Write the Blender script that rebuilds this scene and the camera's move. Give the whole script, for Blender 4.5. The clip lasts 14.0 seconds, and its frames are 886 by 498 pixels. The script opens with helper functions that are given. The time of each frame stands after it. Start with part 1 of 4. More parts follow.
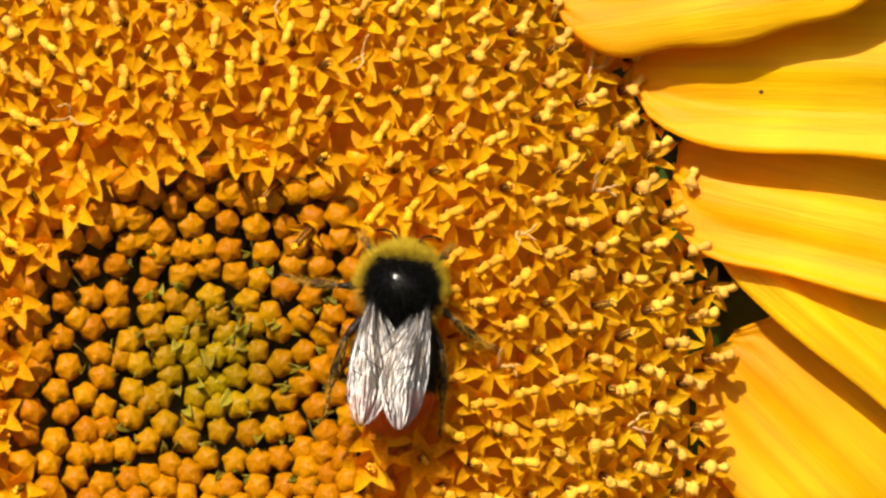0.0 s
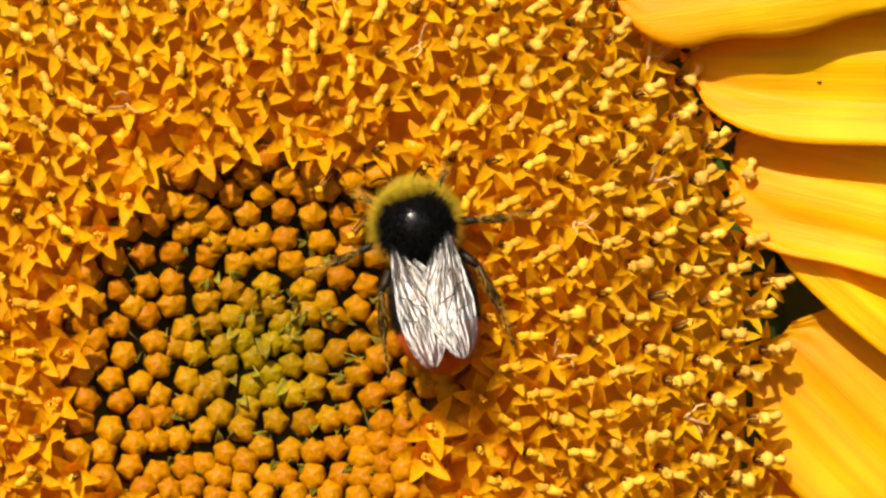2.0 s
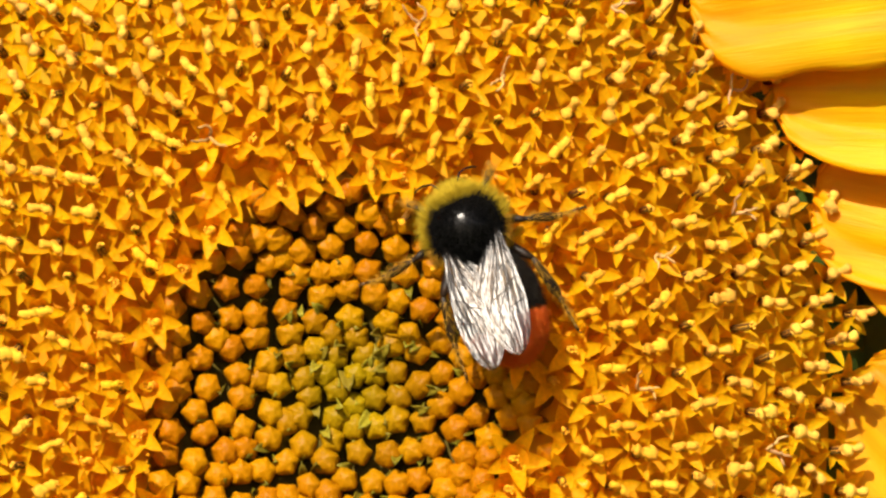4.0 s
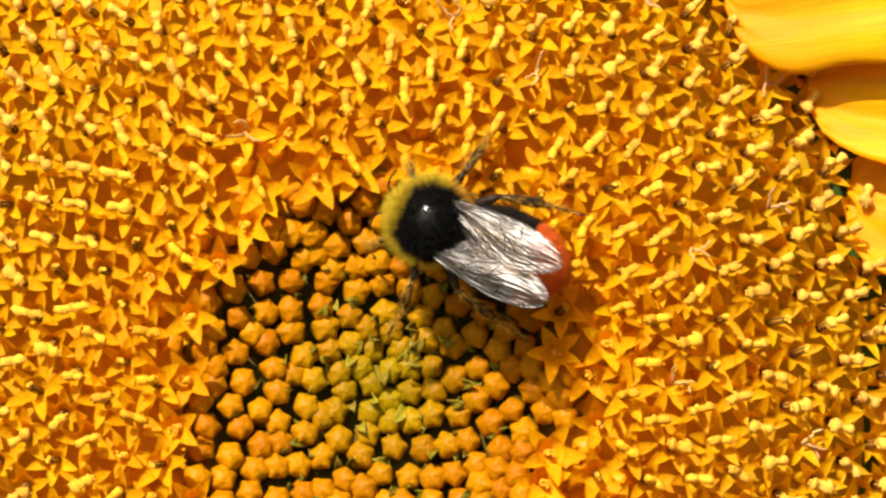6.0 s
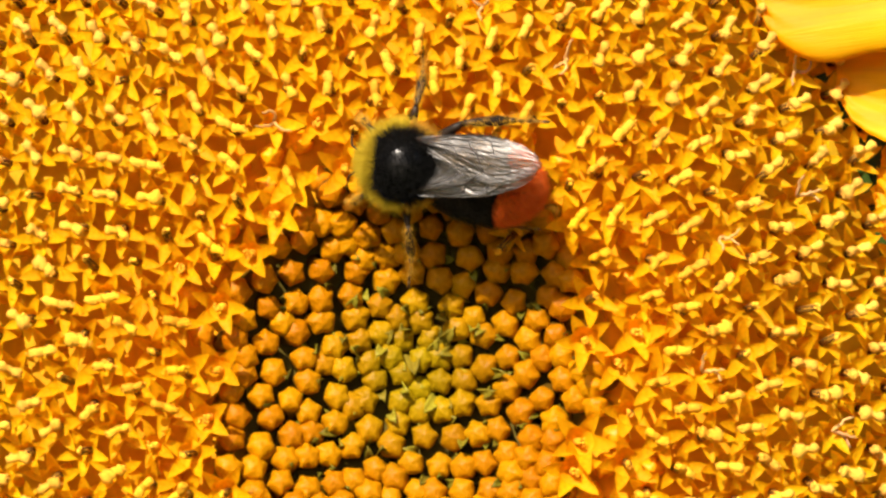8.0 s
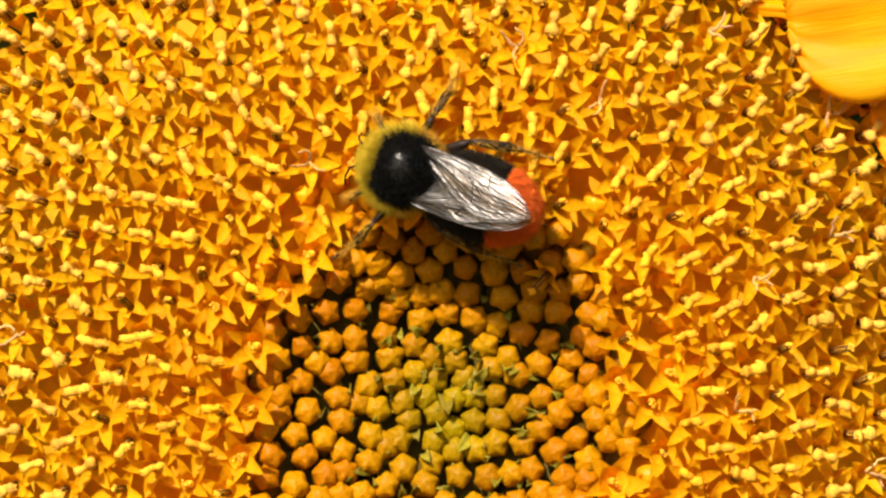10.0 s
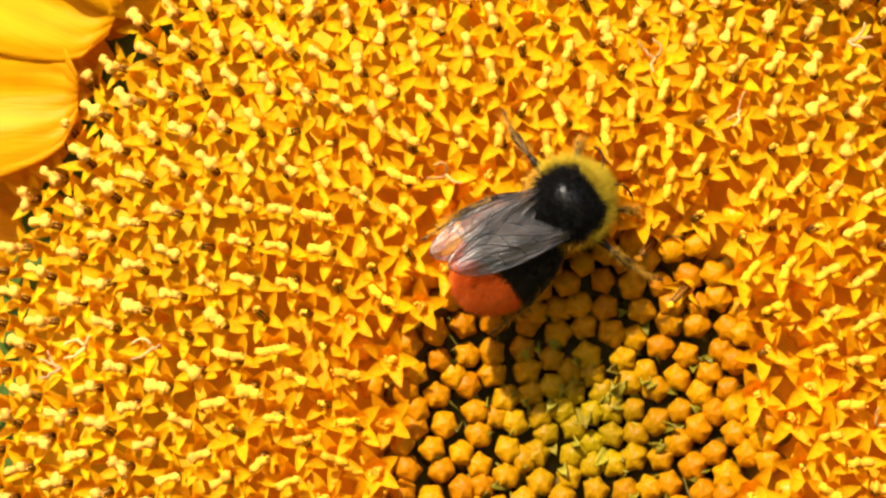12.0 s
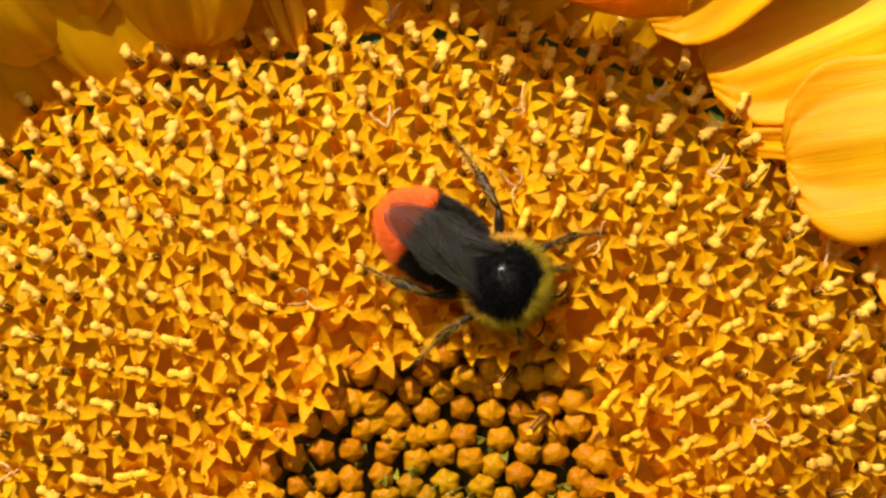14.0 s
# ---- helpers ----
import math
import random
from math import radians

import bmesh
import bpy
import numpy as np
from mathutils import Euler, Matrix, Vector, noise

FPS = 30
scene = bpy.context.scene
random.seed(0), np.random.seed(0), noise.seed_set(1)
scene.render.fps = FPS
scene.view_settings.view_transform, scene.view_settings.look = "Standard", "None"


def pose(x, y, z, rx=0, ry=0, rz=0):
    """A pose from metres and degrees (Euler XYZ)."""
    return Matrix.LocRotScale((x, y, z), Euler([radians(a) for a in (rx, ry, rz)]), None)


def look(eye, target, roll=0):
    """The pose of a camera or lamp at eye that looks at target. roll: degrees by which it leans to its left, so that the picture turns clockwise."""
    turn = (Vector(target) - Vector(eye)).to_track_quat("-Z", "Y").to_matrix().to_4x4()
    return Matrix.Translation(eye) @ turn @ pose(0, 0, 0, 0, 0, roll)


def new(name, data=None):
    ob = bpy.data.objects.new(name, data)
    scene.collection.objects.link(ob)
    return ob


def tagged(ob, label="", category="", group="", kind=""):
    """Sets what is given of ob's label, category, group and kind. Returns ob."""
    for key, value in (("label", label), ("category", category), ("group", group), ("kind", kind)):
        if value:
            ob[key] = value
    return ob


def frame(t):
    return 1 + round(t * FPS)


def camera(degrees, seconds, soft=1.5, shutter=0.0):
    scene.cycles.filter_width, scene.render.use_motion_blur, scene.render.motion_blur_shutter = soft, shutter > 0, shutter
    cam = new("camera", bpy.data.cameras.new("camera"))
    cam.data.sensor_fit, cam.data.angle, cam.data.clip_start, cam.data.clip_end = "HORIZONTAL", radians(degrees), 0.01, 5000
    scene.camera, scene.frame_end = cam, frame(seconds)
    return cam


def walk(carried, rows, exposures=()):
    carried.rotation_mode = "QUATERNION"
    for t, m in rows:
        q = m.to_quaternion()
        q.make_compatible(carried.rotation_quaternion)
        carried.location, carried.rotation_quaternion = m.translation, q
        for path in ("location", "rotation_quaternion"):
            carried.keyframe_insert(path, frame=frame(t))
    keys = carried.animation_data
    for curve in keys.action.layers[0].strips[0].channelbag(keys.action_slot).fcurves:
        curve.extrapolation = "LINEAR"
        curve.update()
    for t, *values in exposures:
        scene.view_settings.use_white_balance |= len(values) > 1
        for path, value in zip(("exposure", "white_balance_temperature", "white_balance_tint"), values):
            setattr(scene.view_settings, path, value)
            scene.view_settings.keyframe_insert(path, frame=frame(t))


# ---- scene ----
# ---- camera ----
MM = 0.001
HEAD = pose(0, 0, 1.5, 90)            # flower face: x right, y up, z out of the disc, millimetres


def on_face(x, y, z, rx=0, ry=0, rz=0):
    """A pose on the flower's face, from millimetres and degrees."""
    return HEAD @ pose(x * MM, y * MM, z * MM, rx, ry, rz)


cam = camera(12.0, 14.0, soft=2.4, shutter=0.3)
PATH = [
    (0, 10.82, 10.61, 328.60, -0.23, -1.33, -0.14),
    (0.5, 11.14, 9.92, 329.16, -0.19, -1.06, -0.36),
    (1, 8.95, 9.81, 328.16, -0.26, -0.54, -0.02),
    (1.5, 10.47, 9.54, 329.16, 0.09, -0.77, -0.33),
    (2, 9.39, 9.83, 327.64, -0.24, -0.81, 0.14),
    (2.5, 10.48, 9.56, 329.27, 0.00, -0.74, -0.12),
    (3, 9.85, 9.07, 328.21, 0.21, 0.42, -0.11),
    (3.2, 9.41, 9.40, 328.33, 0.29, 0.30, 0.11),
    (5.3, 9.82, 10.51, 328.86, -0.20, 0.36, 0.07),
    (5.5, 10.42, 10.39, 328.83, -0.10, 0.25, 0.04),
    (6, 10.04, 10.32, 329.04, 0.04, 0.90, -0.03),
    (6.5, 10.08, 10.24, 329.44, 0.11, 1.18, -0.07),
    (7, 9.65, 10.04, 329.73, -0.05, 1.30, -0.02),
    (7.5, 10.26, 10.56, 329.04, -0.16, 0.91, -0.09),
    (8, 10.38, 9.86, 329.40, -0.03, 1.36, -0.25),
    (8.2, 10.22, 10.03, 328.97, 0.21, 1.52, -0.29),
    (10.3, 10.00, 9.98, 330.13, 0.62, 1.76, -0.09),
    (10.5, 10.90, 8.75, 329.21, 0.73, 1.64, -0.17),
    (11, 10.21, 10.32, 328.81, 0.50, 2.55, -0.36),
    (11.5, 11.95, 9.45, 328.10, 0.13, 2.25, -0.43),
    (12, 11.18, 9.18, 327.97, 0.81, 3.84, -0.08),
    (12.5, 10.91, 9.36, 328.26, 1.23, 2.94, 0.08),
    (13, 9.83, 9.84, 327.97, 1.78, 3.17, 0.51),
    (13.5, 11.12, 10.86, 329.41, 2.38, 1.55, 0.23),
    (14, 9.55, 9.36, 328.90, 2.52, 1.64, 0.30),
]
walk(cam, [(t, on_face(x, y, z, rx, ry, rz)) for t, x, y, z, rx, ry, rz in PATH], exposures=[
    (0.0, 0.64), (3.0, 0.64), (5.5, 1.0), (6.1, 0.88), (7.0, 0.88), (8.0, 1.02), (10.5, 0.90), (12.0, 1.2), (13.0, 0.86), (14.0, 0.68)])

# ---- light ----
SUN = Vector((-0.27, -0.74, 0.62)).normalized()
world = bpy.data.worlds.new("sky")
scene.world = world
world.use_nodes = True
wn = world.node_tree.nodes
sky = wn.new("ShaderNodeTexSky")
sky.sky_type, sky.sun_disc, sky.dust_density, sky.ozone_density = "NISHITA", False, 4.0, 0.3
sky.sun_elevation = math.asin(SUN.z)
sky.sun_rotation = math.atan2(SUN.x, SUN.y)
world.node_tree.links.new(sky.outputs[0], wn["Background"].inputs[0])
wn["Background"].inputs[1].default_value = 0.055
sun_data = bpy.data.lights.new("sun", "SUN")
sun_data.energy, sun_data.angle, sun_data.color = 4.3, radians(0.53), (1.0, 0.895, 0.76)
sun = new("sun", sun_data)
sun.matrix_world = look(SUN * 3 + Vector((0, 0, 1.5)), (0, 0, 1.5))


# ---- materials ----
def material(name):
    m = bpy.data.materials.new(name)
    m.use_nodes = True
    return m, m.node_tree.nodes, m.node_tree.links, m.node_tree.nodes["Principled BSDF"]


def ramp(nodes, stops):
    r = nodes.new("ShaderNodeValToRGB")
    e = r.color_ramp.elements
    while len(e) < len(stops):
        e.new(0.5)
    for el, (p, c) in zip(e, stops):
        el.position, el.color = p, (*c, 1)
    return r


def noise_tex(nodes, links, scale, detail=3.0, stretch=None, coord="Object"):
    tc = nodes.new("ShaderNodeTexCoord")
    n = nodes.new("ShaderNodeTexNoise")
    n.inputs["Scale"].default_value, n.inputs["Detail"].default_value = scale, detail
    if stretch:
        mp = nodes.new("ShaderNodeMapping")
        mp.inputs["Scale"].default_value = stretch
        links.new(tc.outputs[coord], mp.inputs["Vector"])
        links.new(mp.outputs[0], n.inputs["Vector"])
    else:
        links.new(tc.outputs[coord], n.inputs["Vector"])
    return n


def mix_col(nodes, links, fac, a, b, blend="MIX"):
    m = nodes.new("ShaderNodeMix")
    m.data_type, m.blend_type = "RGBA", blend
    for sock, v in ((m.inputs["Factor"], fac), (m.inputs["A"], a), (m.inputs["B"], b)):
        if hasattr(v, "is_linked"):
            links.new(v, sock)
        else:
            sock.default_value = (*v, 1) if isinstance(v, tuple) else v
    return m.outputs["Result"]


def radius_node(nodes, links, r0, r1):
    """0 to 1 between two distances from the disc's axis (the florets ripen from rim to centre; the bed's painted gap
    shade follows it too).
    """
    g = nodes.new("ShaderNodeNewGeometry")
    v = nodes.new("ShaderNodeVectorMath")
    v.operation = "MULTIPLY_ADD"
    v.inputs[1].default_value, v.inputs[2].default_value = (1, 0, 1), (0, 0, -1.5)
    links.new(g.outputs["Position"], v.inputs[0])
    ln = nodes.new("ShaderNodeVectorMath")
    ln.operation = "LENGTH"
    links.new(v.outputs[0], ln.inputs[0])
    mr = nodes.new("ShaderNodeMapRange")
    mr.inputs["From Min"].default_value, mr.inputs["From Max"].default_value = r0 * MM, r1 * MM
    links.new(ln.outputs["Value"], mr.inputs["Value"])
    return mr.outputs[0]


def vary(nodes, links, col, amount):
    """Brightness and hue drift from piece to piece."""
    oi, geo = nodes.new("ShaderNodeObjectInfo"), nodes.new("ShaderNodeNewGeometry")
    add = nodes.new("ShaderNodeMath")
    add.operation = "ADD"
    links.new(oi.outputs["Random"], add.inputs[0])
    links.new(geo.outputs["Random Per Island"], add.inputs[1])
    fr = nodes.new("ShaderNodeMath")
    fr.operation = "FRACT"
    links.new(add.outputs[0], fr.inputs[0])
    hsv = nodes.new("ShaderNodeHueSaturation")
    mv = nodes.new("ShaderNodeMapRange")
    mv.inputs["To Min"].default_value, mv.inputs["To Max"].default_value = 1 - amount, 1 + amount * 0.6
    links.new(fr.outputs[0], mv.inputs["Value"])
    links.new(mv.outputs[0], hsv.inputs["Value"])
    mh = nodes.new("ShaderNodeMapRange")
    mh.inputs["To Min"].default_value, mh.inputs["To Max"].default_value = 0.5 - amount * 0.045, 0.5 + amount * 0.045
    links.new(fr.outputs[0], mh.inputs["Value"])
    links.new(mh.outputs[0], hsv.inputs["Hue"])
    links.new(col, hsv.inputs["Color"])
    return hsv.outputs[0]


def bumped(nodes, links, bsdf, height, strength, distance):
    b = nodes.new("ShaderNodeBump")
    b.inputs["Strength"].default_value, b.inputs["Distance"].default_value = strength, distance
    links.new(height, b.inputs["Height"])
    links.new(b.outputs[0], bsdf.inputs["Normal"])
    return b.outputs[0]


def thin_leaf(nodes, links, bsdf, col, normal, share, tint):
    """Let part of the light through: petal and leaf tissue."""
    tr = nodes.new("ShaderNodeBsdfTranslucent")
    links.new(mix_col(nodes, links, 1.0, col, tint, "MULTIPLY"), tr.inputs["Color"])
    if normal:
        links.new(normal, tr.inputs["Normal"])
    mx = nodes.new("ShaderNodeMixShader")
    mx.inputs[0].default_value = share
    links.new(bsdf.outputs[0], mx.inputs[1])
    links.new(tr.outputs[0], mx.inputs[2])
    links.new(mx.outputs[0], nodes["Material Output"].inputs["Surface"])


def tissue(name, inner, outer, r0, r1, rough=0.55, share=0.25, amount=0.18, grain=2500, bump=0.25, tint=(1.0, 0.8, 0.5), spec=0.14):
    m, n, l, b = material(name)
    base = mix_col(n, l, radius_node(n, l, r0, r1), inner, outer)
    nz = noise_tex(n, l, grain, 4.0)
    rp = ramp(n, [(0.3, (0.82, 0.78, 0.7)), (0.7, (1.08, 1.06, 1.0))])
    l.new(nz.outputs["Fac"], rp.inputs[0])
    col = vary(n, l, mix_col(n, l, 1.0, base, rp.outputs[0], "MULTIPLY"), amount)
    l.new(col, b.inputs["Base Color"])
    b.inputs["Roughness"].default_value = rough
    b.inputs["Specular IOR Level"].default_value = spec
    nrm = bumped(n, l, b, nz.outputs["Fac"], bump, 0.0002)
    if share:
        thin_leaf(n, l, b, col, nrm, share, tint)
    return m


M_LOBE = tissue("corolla_lobe_tissue", (0.95, 0.52, 0.003), (0.95, 0.58, 0.005), 14, 34, share=0.58, amount=0.12, tint=(1.0, 0.85, 0.5))
M_TUBE = tissue("corolla_tube_tissue", (0.90, 0.48, 0.004), (0.84, 0.53, 0.007), 14, 34, share=0.45, amount=0.08, tint=(1.0, 0.85, 0.5))
M_BUD = tissue("bud_tissue", (0.275, 0.18, 0.002), (0.43, 0.168, 0.001), 2, 9, rough=0.36, share=0.06, amount=0.16, bump=0.6, spec=0.08)
M_SWELL = tissue("swollen_bud_tissue", (0.48, 0.18, 0.0015), (0.86, 0.37, 0.003), 14.5, 19, rough=0.4, share=0.2, amount=0.14)
M_SHEATH = tissue("bud_sheath_olive", (0.12, 0.10, 0.01), (0.14, 0.07, 0.005), 3, 12, rough=0.5, share=0.1, amount=0.25)
M_STIGMA = tissue("stigma_tissue", (0.92, 0.46, 0.010), (0.90, 0.55, 0.085), 17, 38, rough=0.8, share=0.25, grain=4000, bump=0.35)
M_POLLEN = tissue("pollen_mass", (0.92, 0.45, 0.02), (0.93, 0.52, 0.05), 15, 36, rough=0.9, share=0.0, grain=6000, bump=1.0)
M_ANTHER = tissue("anther_brown", (0.17, 0.075, 0.012), (0.13, 0.06, 0.012), 15, 40, rough=0.55, share=0.0, amount=0.35)
M_WITHER = tissue("withered_brown", (0.50, 0.25, 0.06), (0.66, 0.42, 0.18), 15, 40, rough=0.8, share=0.1, amount=0.3)
M_CHAFF = tissue("chaff_green", (0.34, 0.28, 0.025), (0.16, 0.13, 0.010), 4, 11, rough=0.35, share=0.3, amount=0.3, tint=(1, 1, 0.5))
# crater floor: the shade of the gaps between buds is put into its colour
M_BED = tissue("receptacle_shaded_crater", (0.11, 0.08, 0.01), (0.72, 0.33, 0.003), 13.6, 16, rough=0.8, share=0.0, grain=900)
M_BED_OUT = tissue("receptacle_ochre", (0.66, 0.27, 0.002), (0.50, 0.31, 0.007), 20, 34, rough=0.8, share=0.0, grain=900)
M_GREEN = tissue("bract_green", (0.07, 0.13, 0.02), (0.06, 0.12, 0.02), 20, 60, rough=0.5, share=0.25, grain=800)


def petal_material():
    m, n, l, b = material("petal_yellow")
    tc = n.new("ShaderNodeTexCoord")
    sep = n.new("ShaderNodeSeparateXYZ")
    l.new(tc.outputs["Object"], sep.inputs[0])
    mr = n.new("ShaderNodeMapRange")
    mr.inputs["From Max"].default_value = 0.012
    l.new(sep.outputs["X"], mr.inputs["Value"])
    base = mix_col(n, l, mr.outputs[0], (0.92, 0.48, 0.001), (0.95, 0.65, 0.0015))
    vein = noise_tex(n, l, 1.0, 4.0, (30, 700, 200))
    fine = noise_tex(n, l, 1.0, 3.0, (300, 5000, 1500))
    blot = noise_tex(n, l, 120, 4.0)
    rp = ramp(n, [(0.35, (0.88, 0.78, 0.7)), (0.6, (1.02, 1.01, 1.0))])
    l.new(vein.outputs["Fac"], rp.inputs[0])
    col = mix_col(n, l, 1.0, base, rp.outputs[0], "MULTIPLY")
    rb = ramp(n, [(0.35, (0.92, 0.88, 0.8)), (0.65, (1.02, 1.02, 1.0))])
    l.new(blot.outputs["Fac"], rb.inputs[0])
    col = vary(n, l, mix_col(n, l, 1.0, col, rb.outputs[0], "MULTIPLY"), 0.06)
    l.new(col, b.inputs["Base Color"])
    b.inputs["Roughness"].default_value = 0.5
    b.inputs["Specular IOR Level"].default_value = 0.2
    hs = n.new("ShaderNodeMath")
    hs.operation = "MULTIPLY_ADD"
    hs.inputs[1].default_value = 0.4
    l.new(fine.outputs["Fac"], hs.inputs[0])
    l.new(vein.outputs["Fac"], hs.inputs[2])
    nrm = bumped(n, l, b, hs.outputs[0], 0.26, 0.0005)
    thin_leaf(n, l, b, col, nrm, 0.5, (1.0, 0.86, 0.3))
    return m


M_PETAL = petal_material()


def plain(name, a, b_, scale, rough=0.5, spec=0.5, bump=0.3, dist=0.0002):
    m, n, l, b = material(name)
    nz = noise_tex(n, l, scale, 4.0)
    rp = ramp(n, [(0.3, a), (0.7, b_)])
    l.new(nz.outputs["Fac"], rp.inputs[0])
    l.new(rp.outputs[0], b.inputs["Base Color"])
    b.inputs["Roughness"].default_value, b.inputs["Specular IOR Level"].default_value = rough, spec
    bumped(n, l, b, nz.outputs["Fac"], bump, dist)
    return m


def hair_material(name, a, b_, rough=0.45, spec=0.5):
    m, n, l, b = material(name)
    g = n.new("ShaderNodeNewGeometry")
    rp = ramp(n, [(0.0, a), (1.0, b_)])
    l.new(g.outputs["Random Per Island"], rp.inputs[0])
    l.new(rp.outputs[0], b.inputs["Base Color"])
    b.inputs["Roughness"].default_value, b.inputs["Specular IOR Level"].default_value = rough, spec
    thin_leaf(n, l, b, rp.outputs[0], None, 0.25, (1, 1, 1))
    return m


M_SHELL = plain("black_chitin", (0.003, 0.003, 0.003), (0.008, 0.007, 0.007), 3000, 0.2, 0.22, 0.08)
M_LEG = plain("dark_brown_chitin", (0.006, 0.004, 0.003), (0.03, 0.015, 0.007), 1500, 0.5, 0.2)
M_MATT = plain("matt_black_cuticle", (0.003, 0.003, 0.003), (0.008, 0.007, 0.006), 2500, 0.75, 0.2)
M_TARSUS = plain("brown_foot", (0.03, 0.014, 0.006), (0.12, 0.06, 0.018), 1500, 0.45, 0.3)
M_EYE = plain("compound_eye", (0.006, 0.005, 0.004), (0.02, 0.015, 0.01), 9000, 0.25, 0.6, 0.5)
M_BLACKHAIR = hair_material("black_hair", (0.003, 0.003, 0.003), (0.009, 0.008, 0.007), 0.5, 0.15)
M_DARKHAIR = hair_material("brown_black_hair", (0.004, 0.003, 0.003), (0.028, 0.02, 0.012), 0.4, 0.3)
M_YELLOWHAIR = hair_material("yellow_hair", (0.30, 0.20, 0.004), (0.74, 0.54, 0.04), 0.5, 0.12)
M_REDHAIR = hair_material("orange_red_hair", (0.90, 0.13, 0.006), (0.98, 0.24, 0.02))
M_GOLDHAIR = hair_material("golden_leg_hair", (0.50, 0.24, 0.015), (0.85, 0.50, 0.06), 0.5, 0.08)
M_VEIN = plain("wing_vein_brown", (0.012, 0.009, 0.007), (0.03, 0.02, 0.015), 1500, 0.35)


def wing_material():
    m, n, l, b = material("wing_membrane")
    n.remove(b)
    tr = n.new("ShaderNodeBsdfTransparent")
    tr.inputs[0].default_value = (0.72, 0.66, 0.58, 1)
    gl = n.new("ShaderNodeBsdfGlossy")
    gl.inputs["Color"].default_value, gl.inputs["Roughness"].default_value = (0.94, 0.95, 0.98, 1), 0.42
    df = n.new("ShaderNodeBsdfDiffuse")
    df.inputs["Color"].default_value = (0.56, 0.55, 0.56, 1)
    tc = n.new("ShaderNodeTexCoord")
    nz = n.new("ShaderNodeTexWave")
    nz.wave_type, nz.bands_direction = "BANDS", "X"
    for key, value in (("Scale", 900), ("Distortion", 6.0), ("Detail", 3.0), ("Detail Scale", 1.2)):
        nz.inputs[key].default_value = value
    l.new(tc.outputs["Object"], nz.inputs["Vector"])
    bp = n.new("ShaderNodeBump")
    bp.inputs["Strength"].default_value, bp.inputs["Distance"].default_value = 0.28, 0.00006
    l.new(nz.outputs["Fac"], bp.inputs["Height"])
    l.new(bp.outputs[0], gl.inputs["Normal"])
    m1, m2 = n.new("ShaderNodeMixShader"), n.new("ShaderNodeMixShader")
    m1.inputs[0].default_value, m2.inputs[0].default_value = 0.10, 0.075
    l.new(gl.outputs[0], m1.inputs[1])
    l.new(df.outputs[0], m1.inputs[2])
    l.new(tr.outputs[0], m2.inputs[1])
    l.new(m1.outputs[0], m2.inputs[2])
    l.new(m2.outputs[0], n["Material Output"].inputs["Surface"])
    return m


M_WING = wing_material()
M_SOIL = plain("meadow_soil", (0.03, 0.045, 0.012), (0.07, 0.085, 0.025), 6, 0.9, 0.2, 0.6, 0.03)


# ---- mesh helpers (millimetres in, metres out) ----
class Shape:
    """Points and faces collected from several pieces, one material index for each face."""

    def __init__(self):
        self.v, self.f, self.m = [], [], []

    def add(self, verts, faces, mat=0):
        k = len(self.v)
        self.v.extend(verts)
        self.f.extend([tuple(i + k for i in f) for f in faces])
        self.m.extend([mat] * len(faces))
        return self

    def put(self, other, m):
        k = len(self.v)
        self.v.extend([m @ Vector(p) for p in other.v])
        self.f.extend([tuple(i + k for i in f) for f in other.f])
        self.m.extend(other.m)

    def mesh(self, name, mats, smooth=True):
        me = bpy.data.meshes.new(name)
        me.from_pydata([(p[0] * MM, p[1] * MM, p[2] * MM) for p in self.v], [], self.f)
        for mt in mats:
            me.materials.append(mt)
        me.polygons.foreach_set("material_index", self.m)
        me.polygons.foreach_set("use_smooth", [smooth] * len(self.f))
        me.update()
        return me


def part(name, mesh, parent, m=None, label=""):
    """One mesh object under a thing or under a part, at the pose m in its parent's space."""
    ob = new(name, mesh)
    ob.parent = parent
    if m is not None:
        ob.matrix_basis = m
    return tagged(ob, label)


def tube(points, radii, segs=7, flat=1.0):
    """A closed, tapered tube along points."""
    pts = [Vector(p) for p in points]
    verts, faces = [], []
    side = None
    for i, p in enumerate(pts):
        d = (pts[min(i + 1, len(pts) - 1)] - pts[max(i - 1, 0)]).normalized()
        ref = side if side is not None else (Vector((1, 0, 0)) if abs(d.x) < 0.8 else Vector((0, 1, 0)))
        side = (ref - d * ref.dot(d)).normalized()
        up = d.cross(side)
        for k in range(segs):
            a = 2 * math.pi * k / segs
            verts.append(p + (side * math.cos(a) + up * math.sin(a) * flat) * radii[i])
    for i in range(len(pts) - 1):
        for k in range(segs):
            k2 = (k + 1) % segs
            faces.append((i * segs + k, i * segs + k2, (i + 1) * segs + k2, (i + 1) * segs + k))
    faces.append(tuple(range(segs - 1, -1, -1)))
    faces.append(tuple((len(pts) - 1) * segs + k for k in range(segs)))
    return verts, faces


